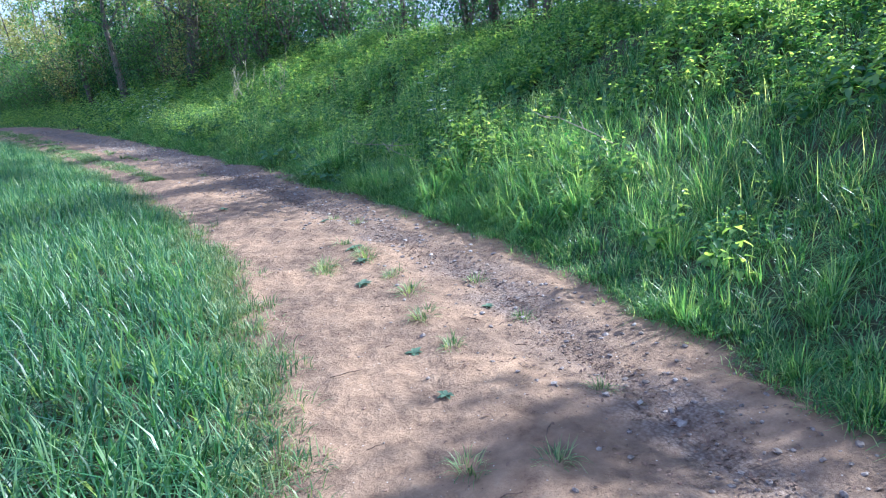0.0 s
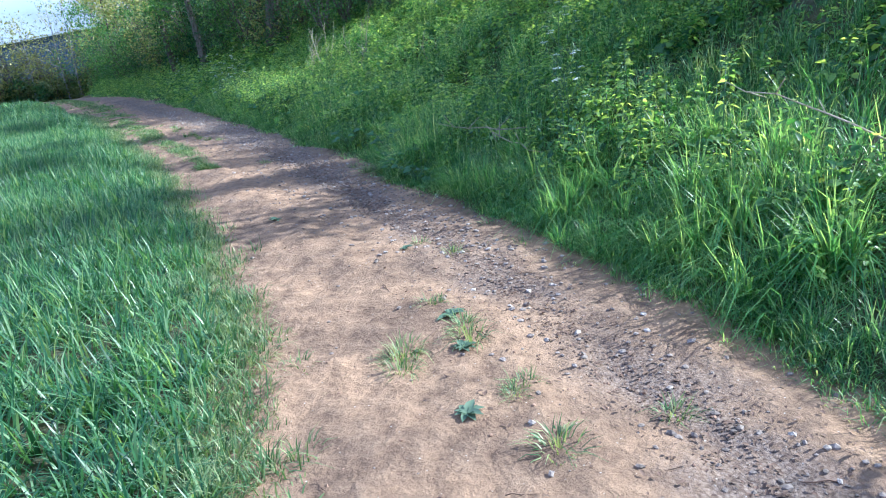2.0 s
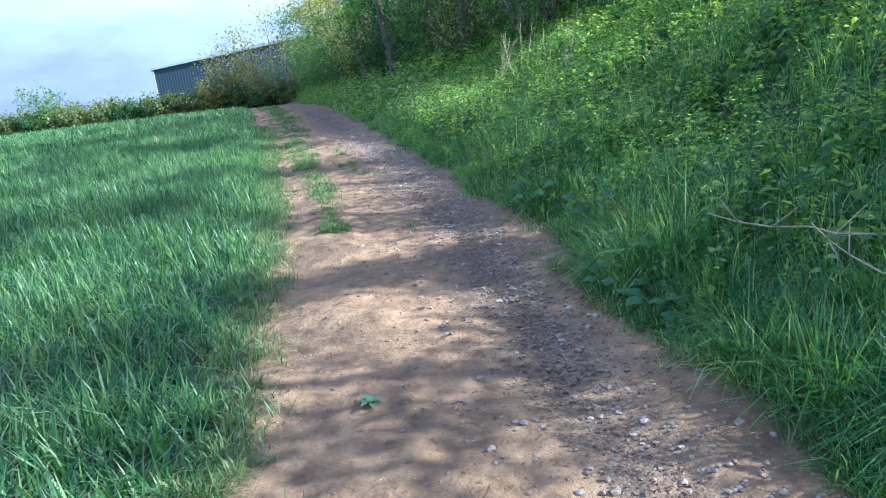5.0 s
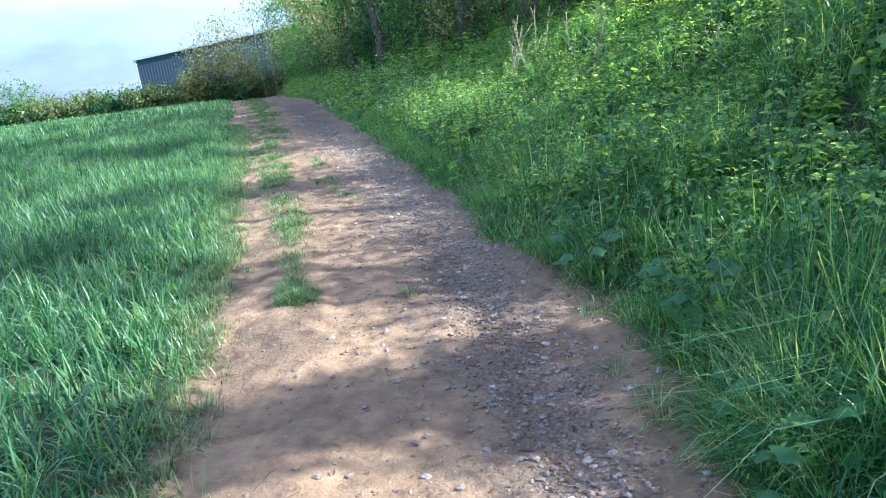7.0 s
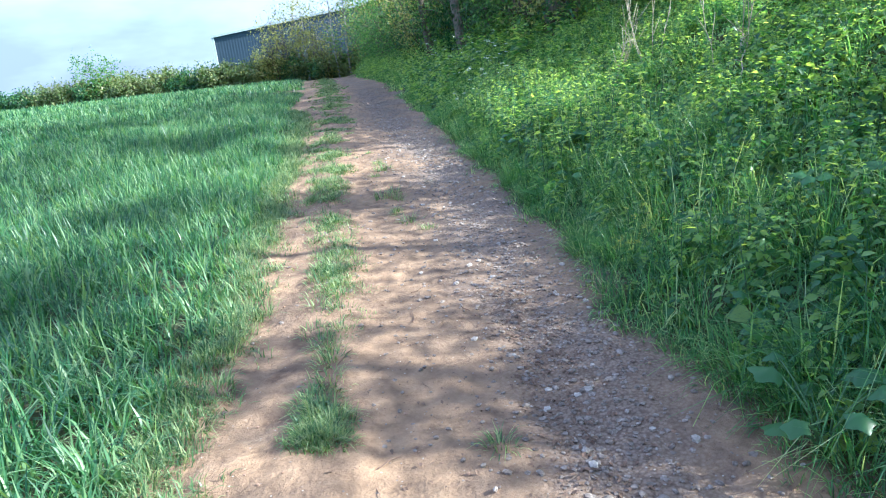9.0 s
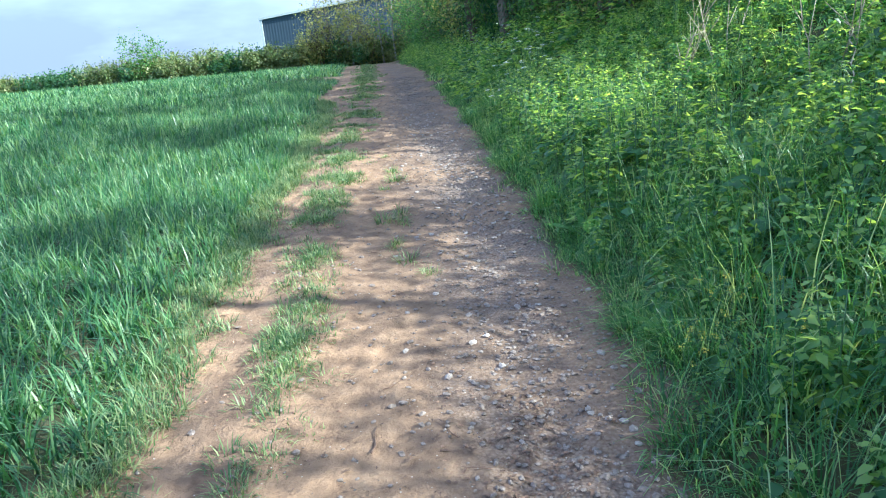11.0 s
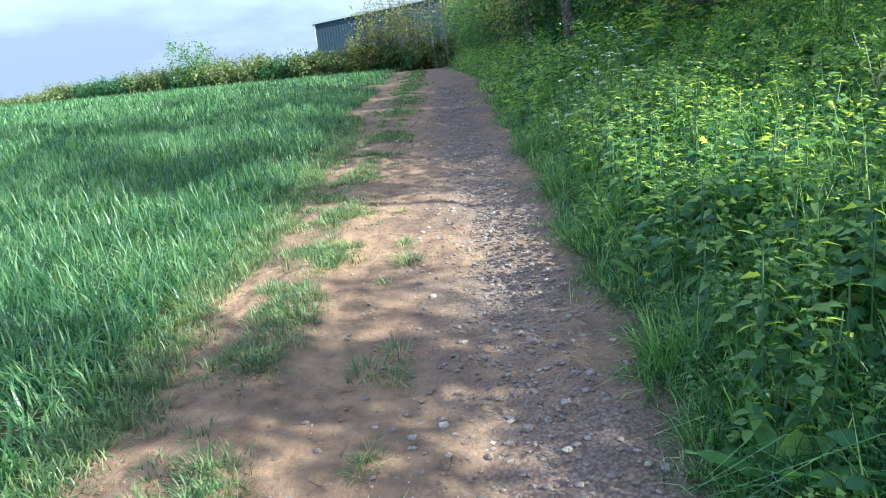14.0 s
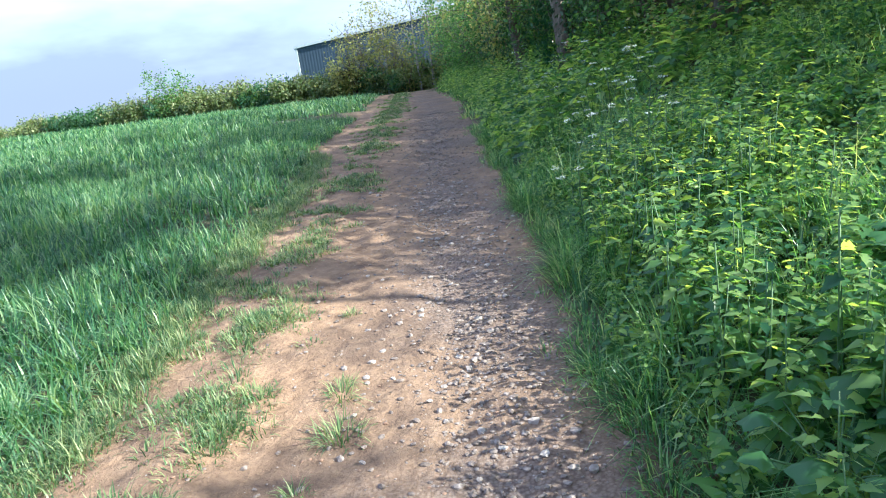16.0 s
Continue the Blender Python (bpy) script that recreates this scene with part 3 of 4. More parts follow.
# ---- far end: hedge, young birches, warehouse ----
def build_far():
    g = np.random.default_rng(5)
    pts = [(-4, 60.5), (-17, 61), (-30, 64), (-47, 69.5), (-110, 95)]
    n = 44
    for i in range(n):
        t = i / (n - 1) * (len(pts) - 1)
        k = min(int(t), len(pts) - 2)
        f = t - k
        x, y = pts[k][0] * (1 - f) + pts[k + 1][0] * f, pts[k][1] * (1 - f) + pts[k + 1][1] * f
        shrub(x, y, g.uniform(1.55, 2.1), 3.2, 3400, M_HEDGE if g.random() < 0.7 else M_SHRUB, name="hedge_bush", label="clipped field-hedge bush in thin spring leaf", seed=500 + i, leaf=0.20, category="hedge", group="hedge along the field")
    shrub(-26.8, 63.6, 3.9, 2.8, 3000, M_TREE, name="hedge_tree", label="small light-green tree standing above the hedge", seed=77, leaf=0.2, category="tree")
    for i, (x, y, h) in enumerate([(-7.3, 59.5, 7.4), (-6.3, 59.0, 7.8), (-9.6, 60, 5.8)]):
        tree(x, y, h, 0.07, 2.0, 900, (g.uniform(-0.03, 0.03), 0), name="birch", label="slender young birch with pale stem and sparse yellow-green leaves", mat=M_SPRING, bark=M_BIRCH, leaf=0.17, limbs=11, seed=800 + i, clump=0.9)
    for i, (x, y, h, w) in enumerate([(-13.0, 60, 2.8, 2.2), (-12.0, 60, 4.6, 2.4), (-10.9, 60.5, 5.6, 2.6), (-9.4, 60.5, 5.2, 2.6), (-8.3, 60, 3.8, 2.2), (-6.8, 60, 3.6, 2.4), (-5.2, 59, 5.2, 3.0), (-3.8, 58, 6.5, 3.4)]):
        shrub(x, y, h, w, 1500, M_SPRING if i != 5 else M_TREE, name="sapling_clump", label="clump of young saplings in thin yellow-green leaf", seed=840 + i, leaf=0.17, category="tree", group="saplings at the far end of the field", stems=9)
    wh = new("warehouse")
    wh.location = (-24, 85, 0)
    tagged(wh, "large blue-grey metal-clad warehouse with pale corner trim", "building")
    base, eaves, ridge, span, deep = -3.6, 3.4, 6.1, 56.0, 40.0

    def prism(name, pts, y0, y1, mat, label=""):
        n = len(pts)
        v = [(x, y0, z) for x, z in pts] + [(x, y1, z) for x, z in pts]
        sh = Shape(v, [tuple(range(n)), tuple(range(2 * n - 1, n - 1, -1))] + [(k, k + n, (k + 1) % n + n, (k + 1) % n) for k in range(n)])
        return put_mesh(name, raw_mesh(name, sh.v, sh.loops, sh.counts, mat, False), wh, label)

    def verge(x):
        return eaves + (ridge - eaves) * (1 - abs(x - span / 2) / (span / 2))

    prism("wall", [(0, base), (span, base), (span, eaves), (span / 2, ridge), (0, eaves)], 0, deep, M_STEEL)
    ribs = []
    for i in range(180):
        x = 0.2 + i * 0.31
        h = verge(x) - 0.02
        sh = Shape([(x, -0.012, base), (x + 0.1, -0.012, base), (x + 0.1, -0.012, h), (x, -0.012, h), (x - 0.06, 0, base), (x - 0.06, 0, h), (x + 0.16, 0, base), (x + 0.16, 0, h)],
                   [(0, 1, 2, 3), (4, 0, 3, 5), (1, 6, 7, 2)])
        ribs.append((sh.v, sh.loops, sh.counts))
    put_mesh("cladding_rib", raw_mesh("cladding_rib", *joined(ribs), M_STEEL, False), wh)
    prism("corner_trim", [(-0.12, base), (0.14, base), (0.14, eaves), (-0.12, eaves)], -0.14, -0.055, M_TRIM, "pale grey corner flashing")
    for side in (0, 1):
        xa, xb = (-0.2, span / 2) if side == 0 else (span / 2, span + 0.2)
        za, zb = (eaves, ridge) if side == 0 else (ridge, eaves)
        prism("verge_trim", [(xa, za), (xb, zb), (xb, zb + 0.22), (xa, za + 0.22)], -0.2, -0.055, M_TRIM, "pale grey verge flashing")
        prism("roof", [(xa, za + 0.02), (xb, zb + 0.02), (xb, zb + 0.2), (xa, za + 0.2)], -0.05, deep, M_ROOF)


build_far()


# ---- crop, verge and bank growth ----
def scatter_xy(x0, x1, y0, y1, count):
    return np.column_stack([rng.uniform(x0, x1, count), rng.uniform(y0, y1, count)])


def clumps(name, cx, cy, blades, spread, height, width, mat, lean=0.35, **tags):
    """Grass in clumps: blades rooted close to each centre, bending outwards from it. All but mat and lean are arrays, one value a clump."""
    n = len(cx) * blades
    k = np.repeat(np.arange(len(cx)), blades)
    a, r = rng.uniform(0, 2 * np.pi, n), np.sqrt(rng.random(n))
    x, y = cx[k] + r * spread[k] * np.cos(a), cy[k] + r * spread[k] * np.sin(a)
    h = height[k] * rng.uniform(0.55, 1.15, n) * (1.1 - 0.3 * r)
    w = width[k] * rng.uniform(0.7, 1.3, n)
    pos = np.column_stack([x, y, ground_z(x, y) - 0.01])
    rot = turn(a - np.pi / 2 + rng.normal(0, 0.6, n), -r * rng.uniform(0, 1.3, n) * lean)
    kind = rng.choice(4, n, p=[0.2, 0.3, 0.28, 0.22])
    chunks = [BLADES[m].strewn(pos[kind == m], rot[kind == m], np.column_stack([w, h, h])[kind == m]) for m in range(4) if (kind == m).any()]
    return put_mesh(name, raw_mesh(name, *joined(chunks), mat), **tags)


def build_crop():
    def zone(v0, v1, y0, y1, density, blades, spread, h, w):
        n = int((v1 - v0) * (y1 - y0) * density)
        v, yy = rng.uniform(v0, v1, n), rng.uniform(y0, y1, n)
        x = left_edge(yy) - v
        keep = rng.random(n) < np.clip(0.35 + v * 2.5, 0.3, 1) * (0.85 + 0.15 * waves(x, yy, 0.6, 31))
        x, yy, v = x[keep], yy[keep], v[keep]
        hh = h * rng.uniform(0.75, 1.15, len(x)) * np.clip(0.5 + v * 0.9, 0.45, 1) * (1 + 0.14 * waves(x, yy, 0.5, 32))
        return x, yy, blades, np.full(len(x), spread), hh, np.full(len(x), w)

    for z in (zone(0, 2.4, -7, 18, 240, 5, 0.035, 0.35, 0.013), zone(2.4, 5, -4, 24, 130, 5, 0.05, 0.37, 0.015), zone(0, 3, 18, 32, 90, 5, 0.05, 0.38, 0.018),
              zone(5, 11, -2, 34, 38, 5, 0.09, 0.40, 0.028), zone(3, 11, 24, 38, 22, 5, 0.1, 0.40, 0.035), zone(0, 12, 36, 60, 18, 4, 0.15, 0.40, 0.05),
              zone(11, 36, 2, 60, 7, 5, 0.2, 0.42, 0.065)):
        clumps("crop", *z[:2], *z[2:], M_CROP, 0.55, label="dense young green cereal crop beside the track", category="crop", kind="stuff")


def build_verge():
    n = 3300
    yy = rng.uniform(-7, 24, n)
    v = rng.normal(0.02, 0.12, n) - 0.09 * np.clip((yy - 9) / 4, 0, 1)
    clumps("verge_grass", left_edge(yy) - v, yy, 20, np.full(n, 0.09), rng.uniform(0.07, 0.18, n), np.full(n, 0.007), M_TUFT, 0.9,
                 label="trodden pale-tipped grass along the crop edge", category="grass", kind="stuff")


def build_bank():
    def zone(y0, y1, n, power=1.0, reach=6.0):
        yy = rng.uniform(y0, y1, n)
        u = 0.02 + reach * rng.random(n) ** power
        x = right_edge(yy) + u
        tall = np.clip(0.5 + 0.6 * waves(x, yy, 0.5, 41), 0.1, 1.1)
        herb = np.clip((yy - 3) / 4, 0, 1)
        h = (0.20 + 0.36 * tall) * np.clip(0.45 + u * 1.2, 0.3, 1) * (1.05 - 0.15 * herb)
        return x, yy, u, h

    x, y, u, h = zone(-9, 5, 3800, 1.8)
    clumps("bank_grass", x, y, 34, np.full(len(x), 0.09), h * 0.9 * rng.uniform(0.5, 1.35, len(x)), np.full(len(x), 0.0072), M_GRASS, 0.75, label="long lush grass in clumps on the near bank", category="grass", kind="stuff")
    x, y, u, h = zone(4, 24, 3600, 1.7)
    clumps("bank_grass", x, y, 30, np.full(len(x), 0.11), h * 1.2 * rng.uniform(0.65, 1.4, len(x)), np.full(len(x), 0.0075), M_GRASS, 0.85, label="lush grass between the herbs on the bank", category="grass", kind="stuff")
    x, y, u, h = zone(22, 58, 1500, 1.0, 4.5)
    clumps("bank_grass", x, y, 16, np.full(len(x), 0.3), h * 1.1, np.full(len(x), 0.022), M_GRASS, 0.5, label="tall rough grass on the far bank", category="grass", kind="stuff")
    n = 1100
    yy = rng.uniform(-8, 26, n)
    x = right_edge(yy) + rng.normal(0.08, 0.11, n)
    clumps("edge_grass", x, yy, 22, np.full(n, 0.07), rng.uniform(0.05, 0.16, n), np.full(n, 0.005), M_GRASS, 0.8, label="short grass creeping onto the track's stony edge", category="grass", kind="stuff")


build_crop()
build_verge()
build_bank()


def toothed_leaf(width, teeth=3, fold=0.10, droop=0.2):
    """A pointed leaf one long along +y with toothed edges, raised at both sides of its midrib and drooping to its tip."""
    rim = []
    for i in range(teeth):
        s = (i + 0.35) / teeth
        w = width * math.sin(math.pi * min(s + 0.08, 1.0) ** 0.8)
        rim += [(w, s * 0.94), (w * 0.72, (i + 0.75) / teeth * 0.94)]
    v = [(0, 0, 0)] + [(0, y, -droop * y * y) for _, y in rim] + [(0, 1, -droop * 1.15)]
    k = len(rim)
    v += [(-x, y, fold * x / width - droop * y * y) for x, y in rim] + [(x, y, fold * x / width - droop * y * y) for x, y in rim]
    f = []
    for side in (0, 1):
        a = k + 2 + side * k
        tri = [(0, 1, a)] + [(1 + i, 2 + i, a + i + 1, a + i) for i in range(k - 1)] + [(k, k + 1, a + k - 1)]
        f += tri if side == 0 else [t[::-1] for t in tri]
    return Shape(v, f)


TOOTHED = toothed_leaf(0.30)
PLAIN_LEAF, BROAD_LEAF = toothed_leaf(0.30, 1), toothed_leaf(0.42, 1, 0.14, 0.28)


def nettle_shape(seed, height=0.4, tiers=6, size=0.075, leaf=None):
    """A leafy herb: crossed pairs of toothed leaves up a stem, close together at the top."""
    g = np.random.default_rng(seed)
    chunks, a = [], g.uniform(0, 3)
    lean = g.normal(0, 0.10, 2)
    for i in range(tiers):
        s = 1 - (1 - i / (tiers - 1)) ** 1.25
        n = 5 if i >= tiers - 2 else 4
        yaw = a + np.arange(n) * 2 * np.pi / n + g.normal(0, 0.22, n)
        sz = size * (1.25 - 0.75 * s) * g.uniform(0.7, 1.25, n)
        z = height * (0.18 + 0.82 * s)
        pos = np.column_stack([np.full(n, lean[0] * z), np.full(n, lean[1] * z), np.full(n, z)]) + g.normal(0, 0.008, (n, 3))
        pos += turn(yaw)[:, :, 1] * 0.022
        tilt = g.uniform(-0.5, 0.15, n) + 0.45 * (s > 0.8)
        chunks.append((leaf or TOOTHED).strewn(pos, turn(yaw, tilt, g.normal(0, 0.3, n)), np.repeat(sz[:, None], 3, 1)))
        a += 1.57
    return joined(chunks)


def strew_group(name, parts, pos, yaw, size, mat, **tags):
    """Strews ready-made plants (vertices, loops, counts), chosen in turn, into one mesh."""
    pick = rng.integers(0, len(parts), len(pos))
    chunks = []
    for k, (v, l, c) in enumerate(parts):
        s = pick == k
        if s.any():
            sh = Shape(v, [(0, 1, 2)])
            sh.loops, sh.counts = l, c
            chunks.append(sh.strewn(pos[s], turn(yaw[s], rng.normal(0, 0.12, s.sum())), np.repeat(size[s][:, None], 3, 1)))
    return put_mesh(name, raw_mesh(name, *joined(chunks), mat), **tags)


NETTLES = [nettle_shape(k, *a) for k, a in enumerate([(0.36, 6, 0.085, PLAIN_LEAF), (0.28, 5, 0.10, BROAD_LEAF), (0.42, 6, 0.075, PLAIN_LEAF), (0.22, 4, 0.12, BROAD_LEAF), (0.34, 6, 0.065, PLAIN_LEAF), (0.44, 6, 0.08, PLAIN_LEAF)])]


def build_herbs():
    def zone(y0, y1, n, u0, u1, big, size):
        yy = rng.uniform(y0, y1, n)
        u = rng.uniform(u0, u1, n)
        x = right_edge(yy) + u
        keep = rng.random(n) < np.clip(0.32 + np.maximum((yy - 2) * 0.10, (u - 2.4) * 0.30) + 0.4 * waves(x, yy, 0.4, 51), 0.03, 1)
        x, yy, u = x[keep], yy[keep], u[keep]
        return np.column_stack([x, yy, ground_z(x, yy) - 0.02]), rng.uniform(0.65, 1.25, len(x)) * np.clip(0.6 + u * 0.6, 0.45, 1) * size

    pos, sz = zone(-6, 20, 6500, 0.12, 5.4, 0, 1.0)
    strew_group("herbs", NETTLES, pos, rng.uniform(0, 6.28, len(pos)), sz, M_NETTLE, label="thick growth of nettles and leafy herbs on the bank", category="herbs", kind="stuff")
    pos, sz = zone(20, 58, 1900, 0.15, 4.2, 0, 1.6)
    strew_group("herbs", [nettle_shape(k, 0.4, 5, 0.10, HERB_LEAF) for k in range(4)], pos, rng.uniform(0, 6.28, len(pos)), sz, M_NETTLE, label="thick leafy growth along the far bank", category="herbs", kind="stuff")


build_herbs()


def nettle(k):
    h, t = [(0.40, 6), (0.32, 5), (0.46, 7)][k]
    top = new("nettle")
    tagged(top, "leafy green nettle plant on the bank", "herb", "nettles on the bank")
    z = np.linspace(-0.03, h, 4)
    put_mesh("stem", raw_mesh("stem", *tube(np.column_stack([0 * z, 0 * z, z]), np.array([0.005, 0.004, 0.003, 0.002]), 4), M_STALK), top)
    put_mesh("foliage", raw_mesh("foliage", *nettle_shape(40 + k, h, t), M_NETTLE), top)
    return top


def place(make, spots, sizes=(0.8, 1.2), kinds=3, sink=0.0):
    """One thing of each kind built, the rest copied, at spots (x, y)."""
    first = {}
    for i, (x, y) in enumerate(spots):
        k = i % kinds
        s = float(rng.uniform(*sizes))
        m = Matrix.Translation((x, y, float(ground_z(x, y)) - sink)) @ Matrix.Rotation(float(rng.uniform(0, 6.28)), 4, "Z") @ Matrix.Rotation(float(rng.normal(0, 0.08)), 4, "X") @ Matrix.Scale(s, 4)
        if k not in first:
            first[k] = make(k)
            first[k].matrix_basis = m
        else:
            ob = copy_thing(first[k], m)
            ob.scale = (s, s, s)


def bank_spots(n, y0, y1, u0, u1):
    y = rng.uniform(y0, y1, n)
    return [(float(right_edge(b)) + float(a), float(b)) for a, b in zip(rng.uniform(u0, u1, n), y)]


place(nettle, bank_spots(110, 4.5, 11, 0.3, 2.2))
place(nettle, bank_spots(145, 10.8, 17.5, 0.3, 1.3), (1.2, 1.55))
place(nettle, bank_spots(40, 0.8, 4.5, 0.6, 1.8), (1.0, 1.4))


def grass_clump(k):
    """One tall tussock, its blades leaning outwards."""
    g = np.random.default_rng(1200 + k)
    n = 80
    a, r = g.uniform(0, 6.28, n), np.sqrt(g.random(n))
    pos = np.column_stack([0.07 * r * np.cos(a), 0.07 * r * np.sin(a), np.full(n, -0.02)])
    rot = turn(a - np.pi / 2 + g.normal(0, 0.5, n), -r * g.uniform(0.0, 0.75, n) * (1.5 if k > 2 else 1.0))
    h = g.uniform(0.2, 0.46, n)
    chunks = [BLADES[3 if k > 2 else m].strewn(pos[m::4], rot[m::4], np.column_stack([g.uniform(0.006, 0.011, n), h, h])[m::4]) for m in range(4)]
    return put_mesh("grass_clump", raw_mesh("grass_clump", *joined(chunks), M_LUSH), label="tall bright green grass tussock at the foot of the bank", category="grass tuft", group="grass tussocks on the bank")


place(grass_clump, bank_spots(26, -1.0, 0.6, 0.2, 0.9) + bank_spots(22, 1.2, 3.4, 0.15, 0.8), (1.0, 1.45), 5)
place(grass_clump, bank_spots(70, -6, 4, 0.05, 1.6) + bank_spots(60, 4, 19, 0.05, 1.2) + bank_spots(80, 3.5, 16, 0.6, 2.8), (0.6, 1.2), 5)


def cereal_plant(k):
    g = np.random.default_rng(1300 + k)
    n = 7
    a = g.uniform(0, 6.28, n)
    h = g.uniform(0.24, 0.40, n)
    pos = np.column_stack([0.02 * np.cos(a), 0.02 * np.sin(a), np.full(n, -0.01)])
    rot = turn(a - np.pi / 2, -g.uniform(0.1, 0.6, n))
    chunks = [BLADES[m].strewn(pos[m::4], rot[m::4], np.column_stack([g.uniform(0.012, 0.018, n), h, h])[m::4]) for m in range(4)]
    return put_mesh("cereal_plant", raw_mesh("cereal_plant", *joined(chunks), M_CROP), label="young cereal plant with broad blue-green blades", category="crop plant", group="cereal plants along the track")


_y = rng.uniform(-6, 17, 260)
place(cereal_plant, [(float(left_edge(b)) - float(v), float(b)) for v, b in zip(rng.uniform(0.08, 0.5, 260), _y)], (0.6, 1.05), 5)


def rosette(k):
    """A flat rosette of dull leaves pressed to the earth."""
    g = np.random.default_rng(1400 + k)
    top = new("rosette")
    tagged(top, "flat rosette weed with dull grey-green leaves on bare earth", "weed", "rosette weeds on the track")
    for j in range(8):
        a = j * 0.785 + g.uniform(-0.25, 0.25)
        s = g.uniform(0.05, 0.085)
        put_mesh("leaf", raw_mesh("leaf", *LEAF.strewn(np.array([[0, 0, 0.006]]), turn(np.array([a]), np.array([g.uniform(0.05, 0.4)])), np.full((1, 3), s)), M_WEED), top)
    return top


place(rosette, [(0.71, 0.04), (0.38, -0.95), (0.01, -3.0), (0.15, -2.35), (0.62, -0.35), (0.9, -2.0), (0.95, 1.6), (0.2, 3.3)], (0.8, 1.2), 3)


def broad_plant(k):
    """A hogweed-like plant: stalks from the foot, each with one big lobed leaf."""
    g = np.random.default_rng(600 + k)
    top = new("hogweed")
    tagged(top, "low plant with big lobed mid-green leaves", "herb", "broad-leaved plants on the bank")
    for j in range(9):
        a, out, h = j * 0.75 + g.uniform(-0.3, 0.3), g.uniform(0.10, 0.24), g.uniform(0.12, 0.30)
        s = np.linspace(0, 1, 4)[:, None]
        line = np.hstack([s * out * np.cos(a), s * out * np.sin(a), -0.02 + (h + 0.02) * np.sqrt(s)])
        put_mesh("stalk", raw_mesh("stalk", *tube(line, np.array([0.006, 0.005, 0.004, 0.003]), 4), M_STALK), top)
        r = g.uniform(0.042, 0.075)
        n = 20
        t = np.linspace(0, 2 * np.pi, n, endpoint=False)
        rad = r * (0.70 + 0.30 * np.abs(np.cos(2.5 * t))) * (1 + 0.15 * np.cos(t)) * (1 + 0.07 * np.cos(10 * t))
        zz = 0.06 * r * np.sin(5 * t) - 0.28 * rad
        v = [(0, 0, 0)] + [(rad[i] * math.sin(t[i]), r * 0.55 + rad[i] * math.cos(t[i]), zz[i]) for i in range(n)] + [(0, r * 0.55, 0.02)]
        sh = Shape(v, [(n + 1, 1 + (i + 1) % n, 1 + i) for i in range(n)])
        rot = turn(np.array([a - np.pi / 2]), np.array([g.uniform(-0.3, 0.35)]))
        put_mesh("leaf", raw_mesh("leaf", *sh.strewn(line[-1:], rot, np.ones((1, 3))), M_DOCK), top)
    return top


place(broad_plant, [(2.1, 11.7), (2.0, 11.2), (2.0, 12.1), (2.2, 12.4), (1.95, 13.6), (1.85, 13.2), (2.05, 13.9), (1.92, 4.6), (1.8, 4.2), (1.98, 4.9), (1.85, 3.8), (1.4, 13.1), (1.55, 13.3), (1.5, 13.9), (1.4, 14.3), (1.83, 6.8), (1.99, 7.6), 
      (1.72, 11.0), (2.1, 5.8), (2.3, 9.9), (1.9, 12.2), (2.2, 12.9), (1.3, 15.4), (1.6, 16.0), (2.6, 8.2), (2.4, 6.9)], (0.75, 1.15), 3)


def dock(k):
    """A dock: long oval leaves with wavy edges on short stalks from one foot."""
    g = np.random.default_rng(650 + k)
    top = new("dock")
    tagged(top, "dock plant with long oval pale-green leaves at the bank's foot", "herb", "docks at the foot of the bank")
    for j in range(5):
        a = j * 1.26 + g.uniform(-0.4, 0.4)
        length, width, rise = g.uniform(0.15, 0.25), g.uniform(0.032, 0.048), g.uniform(0.5, 1.1)
        v, f = [], []
        for i in range(8):
            s = i / 7
            w = width * math.sin(math.pi * (0.06 + 0.9 * s) ** 0.8)
            out, z = length * (0.25 + s) * math.cos(rise * (1 - 0.5 * s)), length * (0.2 + s) * math.sin(rise) - 0.10 * length * s ** 3
            wave = 0.006 * math.sin(i * 2.4 + j)
            v += [(out, -w, z + 0.25 * w + wave), (out, 0, z), (out, w, z + 0.25 * w - wave)]
            if i:
                b = 3 * i
                f += [(b - 3, b - 2, b + 1, b), (b - 2, b - 1, b + 2, b + 1)]
        sh = Shape(v, f)
        put_mesh("leaf", raw_mesh("leaf", *sh.strewn(np.zeros((1, 3)), turn(np.array([a])), np.ones((1, 3))), M_LUSH), top)
    return top


place(dock, [(1.65, 11.75), (1.42, 11.2), (1.5, 12.9), (1.15, 13.3), (1.2, 13.05), (1.6, 9.3), (1.95, 7.3), (2.0, 5.6), (1.9, 10.1), (0.95, 15.9), (2.5, 8.8)], (0.8, 1.2), 3)


